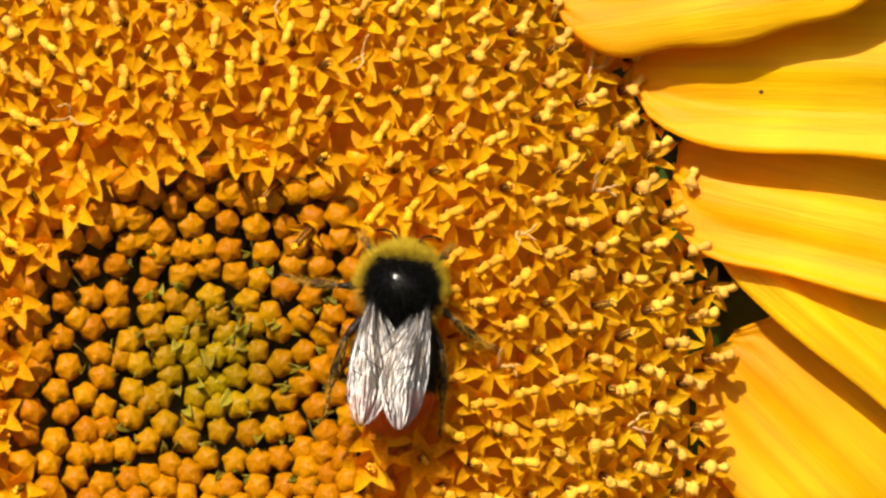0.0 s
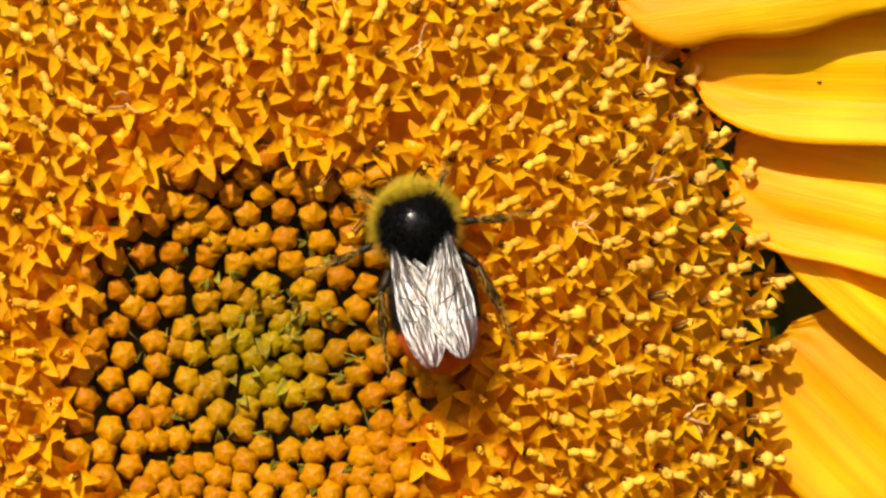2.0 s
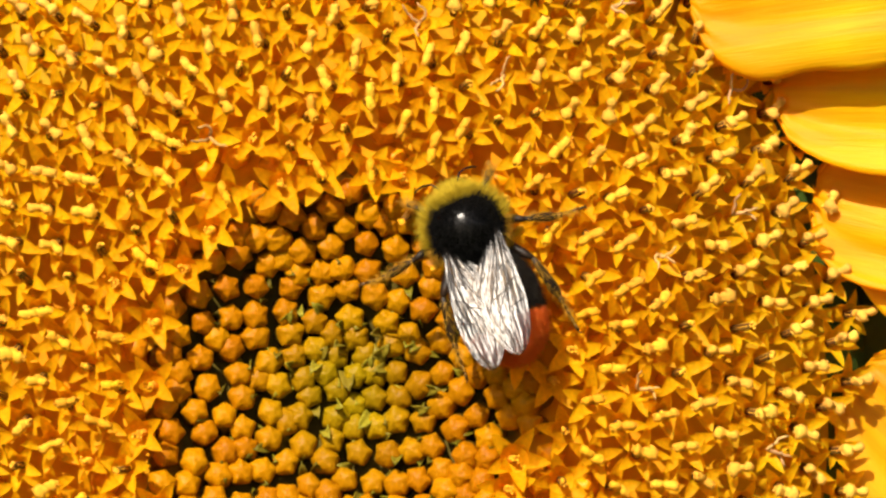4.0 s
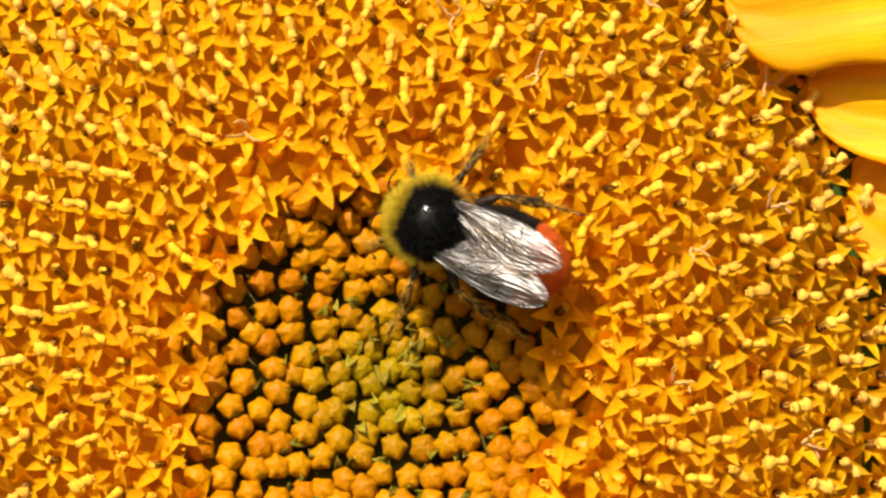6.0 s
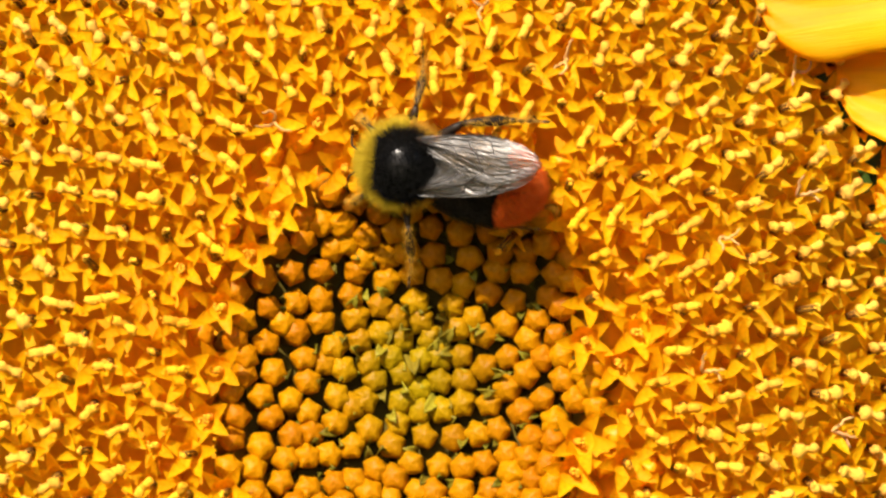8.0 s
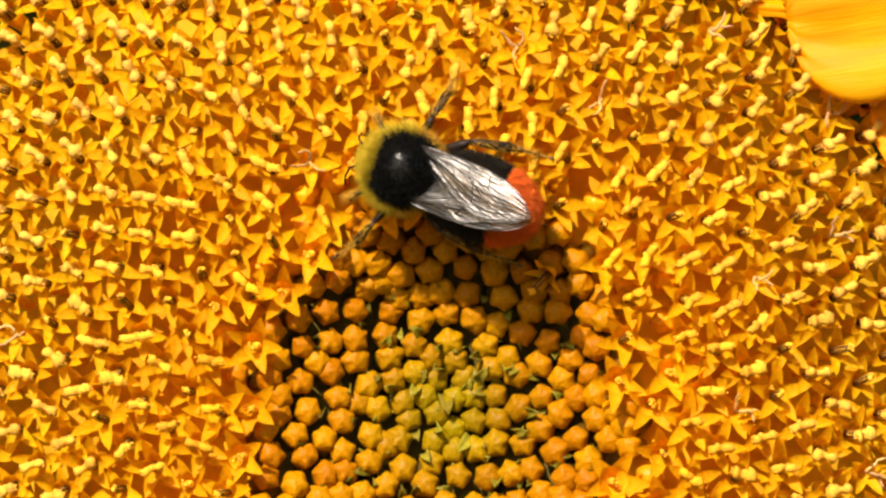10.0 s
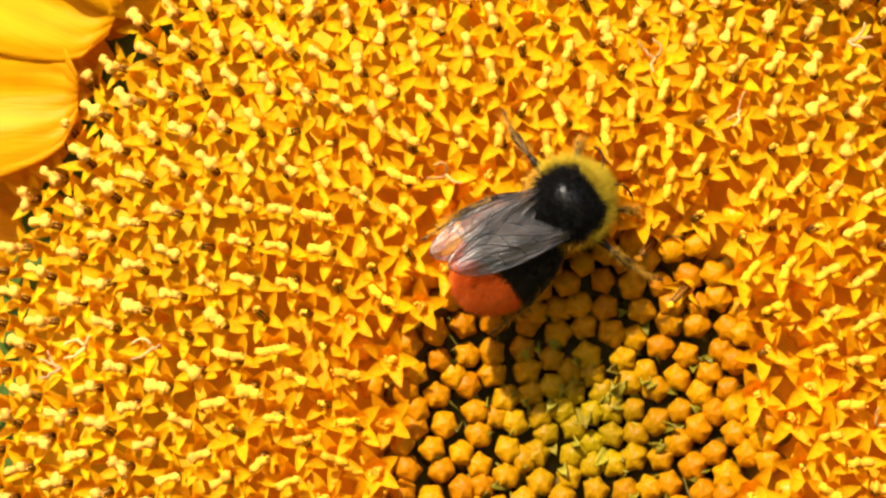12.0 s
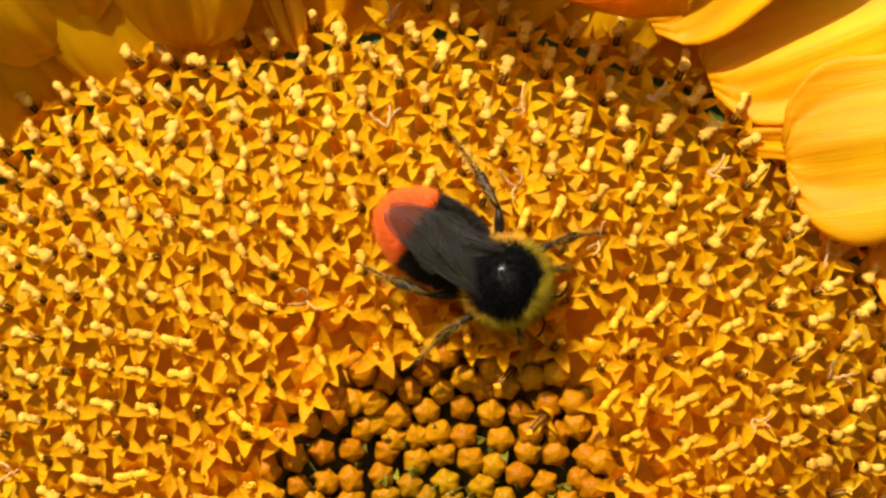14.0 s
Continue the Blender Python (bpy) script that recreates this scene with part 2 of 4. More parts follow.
def sheet(grid, thick):
    """A closed thin body from a grid of points, rows by columns."""
    nr, nc = len(grid), len(grid[0])
    g = [[Vector(p) for p in row] for row in grid]
    top, bot = [], []
    for i in range(nr):
        for j in range(nc):
            du = g[min(i + 1, nr - 1)][j] - g[max(i - 1, 0)][j]
            dv = g[i][min(j + 1, nc - 1)] - g[i][max(j - 1, 0)]
            nrm = du.cross(dv)
            nrm = nrm.normalized() if nrm.length > 1e-9 else Vector((0, 0, 1))
            top.append(g[i][j] + nrm * thick / 2)
            bot.append(g[i][j] - nrm * thick / 2)
    n = nr * nc
    faces = []
    for i in range(nr - 1):
        for j in range(nc - 1):
            a, b, c, d = i * nc + j, i * nc + j + 1, (i + 1) * nc + j + 1, (i + 1) * nc + j
            faces += [(a, d, c, b), (n + a, n + b, n + c, n + d)]
    rim = [j for j in range(nc)] + [i * nc + nc - 1 for i in range(1, nr)] + \
        [(nr - 1) * nc + j for j in range(nc - 2, -1, -1)] + [i * nc for i in range(nr - 2, 0, -1)]
    for a, b in zip(rim, rim[1:] + rim[:1]):
        faces.append((a, b, n + b, n + a))
    return top + bot, faces


def ball(c, r, nu=20, nv=12, shape=None):
    """An ellipsoid; shape(direction) scales it."""
    verts, faces = [], []
    for i in range(nv + 1):
        th = math.pi * i / nv
        for j in range(nu):
            ph = 2 * math.pi * j / nu
            d = Vector((math.sin(th) * math.cos(ph), math.sin(th) * math.sin(ph), math.cos(th)))
            k = shape(d) if shape else 1.0
            verts.append((c[0] + d.x * r[0] * k, c[1] + d.y * r[1] * k, c[2] + d.z * r[2] * k))
    for i in range(nv):
        for j in range(nu):
            j2 = (j + 1) % nu
            faces.append((i * nu + j, (i + 1) * nu + j, (i + 1) * nu + j2, i * nu + j2))
    return verts, faces


def smooth01(x):
    x = min(max(x, 0.0), 1.0)
    return x * x * (3 - 2 * x)


# ---- ground and stem ----
ground_shape = Shape()
RING = 48
for i, rad in enumerate((0.0, 0.5, 2, 6, 20, 80, 400, 2500)):
    for k in range(RING):
        a = 2 * math.pi * k / RING
        ground_shape.v.append((rad * 1000 * math.cos(a), rad * 1000 * math.sin(a), 12 * noise.noise((rad * math.cos(a) * 1.3, rad * math.sin(a) * 1.3, 0)) if 0 < rad < 50 else 0))
for i in range(7):
    for k in range(RING):
        ground_shape.f.append((i * RING + k, (i + 1) * RING + k, (i + 1) * RING + (k + 1) % RING, i * RING + (k + 1) % RING))
        ground_shape.m.append(0)
ground = tagged(new("ground", ground_shape.mesh("ground", [M_SOIL])), "dark green meadow ground under the sunflower", "ground", kind="structure")

sunflower = tagged(new("sunflower"), "large sunflower head with golden florets and bright yellow petals", "flower")

R_BUD, R_RIM = 14.4, 43.8


def rim(a):
    """Radius of the disc's edge at an angle: wider to one side."""
    a = a % (2 * math.pi)
    return R_RIM + 5.6 * max(0.0, -math.cos(a - 0.25)) ** 1.2 + 2.6 * math.exp(-((a - 2.32) / 0.24) ** 2) - 3.0 * max(0.0, math.cos(a - 0.1)) ** 6


# receptacle: a shallow dish with a rounded back that the florets stand in
rec = Shape()
prof = [(0.0, -6.3), (8, -5.7), (13.8, -4.2), (15.4, -3.9), (20, -3.6), (29, -3.4), (37, -5.8), (41, -7.8), (44.5, -9.5), (44, -13), (36, -20), (24, -26), (12, -30), (7, -40), (6, -48)]
SEG = 64
for r, w in prof:
    for k in range(SEG):
        a = 2 * math.pi * k / SEG
        rr = r if r < 20 else r * (1 + (rim(a) / R_RIM - 1) * smooth01((r - 20) / 20))
        rec.v.append((rr * math.cos(a), rr * math.sin(a), w + 0.25 * noise.noise((r * math.cos(a) * 0.4, r * math.sin(a) * 0.4, w))))
for i in range(len(prof) - 1):
    for k in range(SEG):
        rec.f.append((i * SEG + k, (i + 1) * SEG + k, (i + 1) * SEG + (k + 1) % SEG, i * SEG + (k + 1) % SEG))
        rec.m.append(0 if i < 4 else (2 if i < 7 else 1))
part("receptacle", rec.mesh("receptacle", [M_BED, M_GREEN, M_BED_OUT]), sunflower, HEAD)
stem = Shape()
sp, sr = [], []
for i in range(25):
    s = i / 24
    if s < 0.3:
        b = s / 0.3 * math.pi / 2
        sp.append((0, 46 + 60 * math.sin(b), 1500 - 60 * (1 - math.cos(b))))
    else:
        sp.append((3 * math.sin(s * 9), 106 + 4 * math.sin(s * 5), 1440 - (s - 0.3) / 0.7 * 1445))
    sr.append(6.2 + 6 * s)
stem.add(*tube(sp, sr, 16))
part("stem", stem.mesh("stem", [M_GREEN]), sunflower)

# ---- disc florets ----
GOLD = math.pi * (3 - math.sqrt(5))
N_BUD = 206


def throat_height(r):
    """Height of the open florets' mouths over the disc's middle plane."""
    h = 0.6 + 0.6 * smooth01((r - 14) / 6)
    if r > 27:
        h -= 6.2 * ((r - 27) / 16.5) ** 2.2
    return h


def lean(r):
    """Outward lean of the florets, degrees."""
    return 3 + 30 * smooth01((r - 20) / 26)


def bud_mesh(seed, r_top=0.95, round_=1.0):
    """A closed bud: five-cornered pillow with low ridges from its corners to the apex, on a dark sheath."""
    rnd = random.Random(seed)
    s = Shape()
    segs = 30
    ph0 = rnd.random() * 6.28
    corners = [rnd.uniform(0.6, 1.3) for _ in range(5)]
    rings = [(0.66, -3.0, 0), (0.82, -1.6, 0.02), (0.95, -0.85, 0.06), (1.0, -0.45, 0.10), (0.97, -0.20, 0.13), (0.86, 0.02, 0.14), (0.66, 0.19, 0.12), (0.38, 0.33, 0.07), (0.12, 0.40, 0.0)]
    for rr, z, star in rings:
        for k in range(segs):
            a = 2 * math.pi * k / segs
            lobe = (1 - 2 * abs(math.sin(2.5 * (a + ph0)))) * corners[k * 5 // segs]
            q = rr * r_top * (1 + star * lobe + 0.05 * math.cos(2 * a + seed) + 0.05 * noise.noise((2 * math.cos(a), 2 * math.sin(a), seed + z)))
            s.v.append((q * math.cos(a), q * math.sin(a), z * round_ + 0.12 * star * lobe + 0.05 * noise.noise((3 * math.cos(a) * rr, 3 * math.sin(a) * rr, seed * 3.1))))
    for i in range(len(rings) - 1):
        for k in range(segs):
            s.f.append((i * segs + k, i * segs + (k + 1) % segs, (i + 1) * segs + (k + 1) % segs, (i + 1) * segs + k))
            s.m.append(1 if i < 2 else 0)
    s.f.append(tuple((len(rings) - 1) * segs + k for k in range(segs)))
    s.m.append(0)
    return s


def corolla_shape(seed, size=1.0, flare=1.0):
    """A tube that opens into a star of five pointed, keeled lobes, one skin; lobes are material 0, tube 1."""
    rnd = random.Random(seed)
    s = Shape()
    per = 10
    segs = 5 * per
    ph0 = rnd.random() * 6.28
    lobes = [(rnd.uniform(0.9, 1.22), rnd.uniform(-0.12, 0.12), rnd.uniform(0.0, 0.3), rnd.uniform(0.35, 0.85)) for _ in range(5)]
    rings = [(0.42, -4.6), (0.54, -2.6), (0.70, -1.3), (0.78, -0.8), (0.84, -0.4)]
    for rr, z in rings:
        for k in range(segs):
            a = 2 * math.pi * k / segs + ph0
            s.v.append((rr * size * math.cos(a), rr * size * math.sin(a), z))
    for u in (0.25, 0.5, 0.75, 1.0):
        for k in range(segs):
            length, shift, droop, rise = lobes[(k + per // 2) % segs // per]
            q = ((k + per // 2) % per) / (per / 2) - 1          # -1 and 1 at the notches, 0 at the tip
            e = (1 - abs(q)) ** 1.55 * length * u
            a = 2 * math.pi * k / segs + ph0 + shift * u * (1 - abs(q))
            rad = (0.84 + flare * e * (0.92 + 0.08 * u)) * size
            z = -0.4 + size * e * (rise + 0.2 - droop * e) + 0.10 * u * abs(q) - 0.10 * (1 - abs(q)) * math.sin(math.pi * u)
            s.v.append((rad * math.cos(a), rad * math.sin(a), z))
    n = len(rings) + 4
    for i in range(n - 1):
        for k in range(segs):
            s.f.append((i * segs + k, i * segs + (k + 1) % segs, (i + 1) * segs + (k + 1) % segs, (i + 1) * segs + k))
            s.m.append(1 if i < 2 else 0)
    k0 = len(s.v)                                            # funnel of the throat
    for rr, z in ((0.80, -0.72), (0.5, -1.05), (0.12, -1.7)):
        s.v += [(rr * size * math.cos(2 * math.pi * k / 20), rr * size * math.sin(2 * math.pi * k / 20), z) for k in range(20)]
    for i in range(2):
        for k in range(20):
            s.f.append((k0 + i * 20 + k, k0 + i * 20 + (k + 1) % 20, k0 + i * 20 + 20 + (k + 1) % 20, k0 + i * 20 + 20 + k))
            s.m.append(1)
    return s


def anther_shape(seed, length=1.6, r=0.42, tip=True):
    """Brown tube of five fused anthers with pale seams and a yellow pollen tip; materials 0 brown, 1 pollen."""
    rnd = random.Random(seed)
    s = Shape()
    for k in range(5):
        a = 2 * math.pi * k / 5
        x, y = r * 0.55 * math.cos(a), r * 0.55 * math.sin(a)
        s.add(*tube([(x, y, -1.2), (x, y, 0.3), (x * 0.9, y * 0.9, length * 0.8), (x * 0.4, y * 0.4, length)], [r * 0.42, r * 0.46, r * 0.42, r * 0.15], 5), 0)
        b = a + 0.63
        s.add(*tube([(r * 0.85 * math.cos(b), r * 0.85 * math.sin(b), -0.3), (r * 0.8 * math.cos(b), r * 0.8 * math.sin(b), length * 0.85)], [r * 0.1, r * 0.07], 4), 1)
    if tip:
        for k in range(7):
            a, q = rnd.random() * 6.28, rnd.random() * 0.3
            s.add(*ball((q * math.cos(a), q * math.sin(a), length + rnd.uniform(-0.1, 0.3)), [rnd.uniform(0.12, 0.22)] * 3, 6, 4), 1)
    return s


def stigma_shape(seed, spread=1.0, reach=1.0, knob=0.1):
    """Style with two blunt, downy arms that curl apart along x; knob swells their ends; no two arms alike."""
    rnd = random.Random(seed)
    s = Shape()
    h = rnd.uniform(0.75, 1.05)
    s.add(*tube([(0, 0, -0.8), (0, 0, 0.4), (0, 0, h)], [0.22, 0.26, 0.32], 7), 0)
    for sgn in (-1, 1):
        lift = rnd.uniform(-0.2, 0.45)
        long_ = reach * rnd.uniform(0.8, 1.1)
        bend = rnd.uniform(-0.25, 0.25)
        fat = rnd.uniform(0.88, 1.15)
        pts, rad = [], []
        for i in range(8):
            u = (0, 0.2, 0.4, 0.58, 0.74, 0.87, 0.96, 1.0)[i]
            pts.append((sgn * long_ * (0.04 + 1.0 * u * (0.6 + 0.4 * spread)), bend * u * u + rnd.uniform(-0.04, 0.04), h + 0.30 * math.sin(u * 2.2 * spread) + lift * u - 0.15 * u * u))
            rad.append((0.36 + knob * smooth01((u - 0.3) / 0.35)) * (1, 1, 1, 1, 1, 0.88, 0.62, 0.25)[i] * fat * rnd.uniform(0.93, 1.07))
        verts, faces = tube(pts, rad, 9, 0.78)
        verts = [v + Vector((rnd.uniform(-1, 1), rnd.uniform(-1, 1), rnd.uniform(-1, 1))) * 0.095 for v in verts]
        s.add(verts, faces, 0)
        for k in range(9):            # down and pollen on the arms
            p = Vector(pts[rnd.randrange(2, 7)])
            w = Vector((sgn * rnd.uniform(-0.2, 1), rnd.uniform(-1, 1), rnd.uniform(-0.1, 1))).normalized()
            s.add(*ball(p + w * rnd.uniform(0.18, 0.3), [rnd.uniform(0.07, 0.13) for _ in range(3)], 5, 4), 0)
    return s


def pollen_shape(seed):
    """Ragged knob of pollen in the mouth of a floret that has just opened, on a short anther tube."""
    rnd = random.Random(seed)
    s = Shape()
    s.add(*tube([(0, 0, -1.6), (0.05, 0, -0.9), (0.1, 0, -0.45)], [0.3, 0.32, 0.26], 8), 0)
    for k in range(16):
        a, q = rnd.random() * 6.28, rnd.random() ** 0.5 * 0.36
        s.add(*ball((0.12 + q * math.cos(a), q * math.sin(a), rnd.uniform(-0.5, 0.05)), [rnd.uniform(0.09, 0.17) for _ in range(3)], 6, 4), 1)
    return s


def withered_shape(seed):
    """Shrivelled curled style of a spent floret."""
    rnd = random.Random(seed)
    s = Shape()
    for k in range(3):
        a = rnd.random() * 6.28
        pts = [(0.1 * k, 0, -0.4)]
        for i in range(6):
            p = pts[-1]
            a += rnd.uniform(-0.9, 0.9)
            pts.append((p[0] + 0.28 * math.cos(a), p[1] + 0.28 * math.sin(a), p[2] + rnd.uniform(0.02, 0.38)))
        s.add(*tube(pts, [0.14, 0.15, 0.12, 0.13, 0.10, 0.11, 0.04], 5), 0)
    return s


BUDS = [bud_mesh(i, 1.01 + 0.025 * i, 0.9 + 0.04 * i).mesh("floret_bud", [M_BUD, M_SHEATH]) for i in range(7)]
COROLLAS = [corolla_shape(i, 1.0 + 0.025 * i, 1.1 + 0.06 * (i % 4)) for i in range(8)]
BIG_COROLLAS = [corolla_shape(40 + i, 1.24 + 0.05 * i, 1.0) for i in range(4)]
ANTHERS = [anther_shape(i, 0.45 + 0.2 * i, 0.34) for i in range(5)]
STIGMAS = [stigma_shape(i, 0.7 + 0.08 * (i % 6), (0.95 if i < 8 else 0.84) + 0.06 * (i % 5), 0.04 if i < 8 else 0.19) for i in range(16)]
WITHERED = [withered_shape(i) for i in range(4)]
POLLENS = [pollen_shape(60 + i) for i in range(4)]
COROLLA_MESH = [c.mesh("disc_floret", [M_LOBE, M_TUBE]) for c in COROLLAS + BIG_COROLLAS]
POLLEN_MESH = [c.mesh("pollen_knob", [M_POLLEN, M_POLLEN]) for c in POLLENS]
ANTHER_MESH = [c.mesh("anther_tube", [M_ANTHER, M_POLLEN]) for c in ANTHERS]
STIGMA_MESH = [c.mesh("stigma", [M_STIGMA]) for c in STIGMAS]
WITHER_MESH = [c.mesh("withered_style", [M_WITHER]) for c in WITHERED]


def floret_places():
    """Spiral lattice of the open florets: index, radius, angle."""
    n = N_BUD
    while True:
        r = math.sqrt(R_BUD ** 2 + 2.85 * (n - N_BUD + 0.5))
        if r > R_RIM + 8:
            return
        a = n * GOLD + 0.4
        if r < rim(a):
            yield n, r, a
        n += 1


# closed buds of the crater, row by row from the far side to the near one
BUDS_FAR = [
    (0.4, 15.3), (-2.8, 15.2), (-1.2, 13.9), (9.0, 13.8), (-6.0, 13.8), (1.8, 13.5), (-4.1, 13.4), (7.1, 13.4),
    (-2.3, 12.7), (0.2, 12.5), (-6.7, 11.9), (10.1, 11.7), (-5.1, 11.6), (8.1, 11.5), (1.5, 11.2), (-1.2, 11.0),
    (6.2, 10.8), (-3.2, 10.8), (3.9, 10.7), (-8.2, 10.3), (-10.1, 9.9), (-6.1, 9.6), (7.0, 9.4), (9.0, 9.3),
    (-0.2, 9.3), (1.8, 9.2), (-2.0, 9.0), (-3.7, 8.9), (4.6, 8.9), (-9.2, 7.9), (-7.0, 7.9), (-4.3, 7.9),
]
BUDS_UPPER = [
    (6.8, 7.8), (0.0, 7.6), (8.9, 7.6), (11.1, 7.5), (-1.9, 7.3), (-11.3, 7.3), (2.4, 7.2), (4.0, 6.8),
    (-13.4, 6.6), (6.0, 6.1), (-4.7, 6.0), (-7.0, 5.8), (-9.0, 5.7), (10.7, 5.7), (0.3, 5.5), (8.1, 5.4),
    (-2.5, 5.2), (-11.1, 5.1), (3.1, 5.1), (-4.3, 4.4), (4.9, 4.2), (-1.1, 4.2), (-13.0, 4.1), (-7.1, 4.0),
    (0.6, 4.0), (9.7, 4.0), (7.2, 3.7), (-8.9, 3.3), (5.6, 2.8), (-4.0, 2.6), (11.3, 2.6), (-11.4, 2.5),
]
BUDS_LOWER = [
    (-6.0, 2.2), (-12.8, 1.5), (-8.5, 1.3), (3.8, 1.1), (7.5, 1.1), (10.1, 1.0), (-3.3, 0.8), (-5.4, 0.3),
    (-10.8, 0.2), (5.7, 0.2), (8.9, -0.3), (-8.2, -0.6), (-2.9, -0.6), (11.7, -0.6), (2.1, -0.8), (4.0, -0.8),
    (7.3, -1.4), (-5.9, -1.8), (-9.6, -1.9), (-3.6, -2.1), (10.1, -2.3), (-0.9, -2.3), (12.7, -2.3), (-4.8, -2.6),
    (3.8, -2.6), (5.9, -2.6), (-8.2, -3.0), (-13.5, -3.2), (8.4, -3.3), (-11.1, -3.3), (11.0, -3.9), (-3.4, -4.4),
]
BUDS_NEAR = [
    (6.6, -4.5), (5.0, -4.8), (-9.4, -4.9), (-13.9, -5.0), (0.9, -5.0), (3.1, -5.2), (-11.9, -5.4), (9.3, -5.4),
    (-4.8, -5.8), (-6.5, -6.4), (7.3, -6.4), (-8.2, -6.5), (-10.0, -6.6), (5.6, -7.1), (-14.2, -7.1), (-0.2, -7.2),
    (-12.3, -7.2), (2.1, -7.3), (3.9, -7.4), (-3.1, -7.6), (-10.3, -8.4), (-4.8, -8.4), (-6.3, -8.5), (-8.2, -8.9),
    (-12.5, -9.0), (6.0, -9.2), (0.3, -9.3), (1.6, -9.3), (3.8, -9.4),
]
# wide-open stars that border the buds
STARS = [(-1.9, 16.7), (-10.5, 12.4), (-12.6, 9.3), (14.6, 9.0), (14.1, 5.8), (13.6, 2.5), (13.3, -5.3), (12.7, -7.7), (-9.3, 15.1), (9.0, 16.3), (2.1, 17.0), (14.7, 15.8), (-15.2, 0.4), (-14.9, 5.2)]


def crater_buds():
    """The buds of the four rows, and close-packed ones that fill what is left of the crater."""
    pts = BUDS_FAR + BUDS_UPPER + BUDS_LOWER + BUDS_NEAR
    g = np.mgrid[-15:15.01:0.2, -15:15.01:0.2].reshape(2, -1).T
    g = g[np.hypot(g[:, 0], g[:, 1]) < 14.6]
    for sx, sy in STARS:
        g = g[np.hypot(g[:, 0] - sx, g[:, 1] - sy) > 1.9]
    apart = np.where((np.hypot(g[:, 0], g[:, 1]) > 10.5) & (g[:, 1] > -8), 1.42, 1.58)
    near_, many = np.full(len(g), 99.0), np.zeros(len(g))
    for p in pts:
        d = np.hypot(g[:, 0] - p[0], g[:, 1] - p[1])
        near_, many = np.minimum(near_, d), many + (d < 2.4)
    while True:
        score = np.where(near_ >= apart, many + 0.02 * g[:, 1], -99)
        k = int(score.argmax())
        if score[k] < -50:
            return pts
        p = (float(g[k, 0]), float(g[k, 1]))
        pts = pts + [p]
        d = np.hypot(g[:, 0] - p[0], g[:, 1] - p[1])
        near_, many = np.minimum(near_, d), many + (d < 2.4)


CRATER = crater_buds()
rng = random.Random(11)
rest = Shape()                        # florets farther from the camera's way, joined
all_open = []
for x, y in CRATER:
    r, a = math.hypot(x, y), math.atan2(y, x)
    z = -4.1 + rng.uniform(-0.15, 0.15) + 2.9 * (r / 14.5) ** 2
    m = on_face(x, y, z, 0, 0, math.degrees(a)) @ pose(0, 0, 0, rng.uniform(-9, 9), -2.2 * r + rng.uniform(-9, 9), rng.uniform(0, 72))
    part("floret_bud", BUDS[rng.randrange(7)], sunflower, m)
for n, r, a in floret_places():
    x = r * math.cos(a) + rng.uniform(-0.12, 0.12)
    y = r * math.sin(a) + rng.uniform(-0.12, 0.12)
    all_open.append((math.hypot(x - 8, y - 19), n, r, a, x, y))
open_stars = set()
for sx, sy in STARS:
    k = min(range(len(all_open)), key=lambda q: math.hypot(all_open[q][4] - sx, all_open[q][5] - sy) + (99 if all_open[q][1] in open_stars else 0))
    dist, n, r, a, x, y = all_open[k]
    all_open[k] = (math.hypot(sx - 8, sy - 19), n, math.hypot(sx, sy), math.atan2(sy, sx), sx, sy)
    open_stars.add(n)
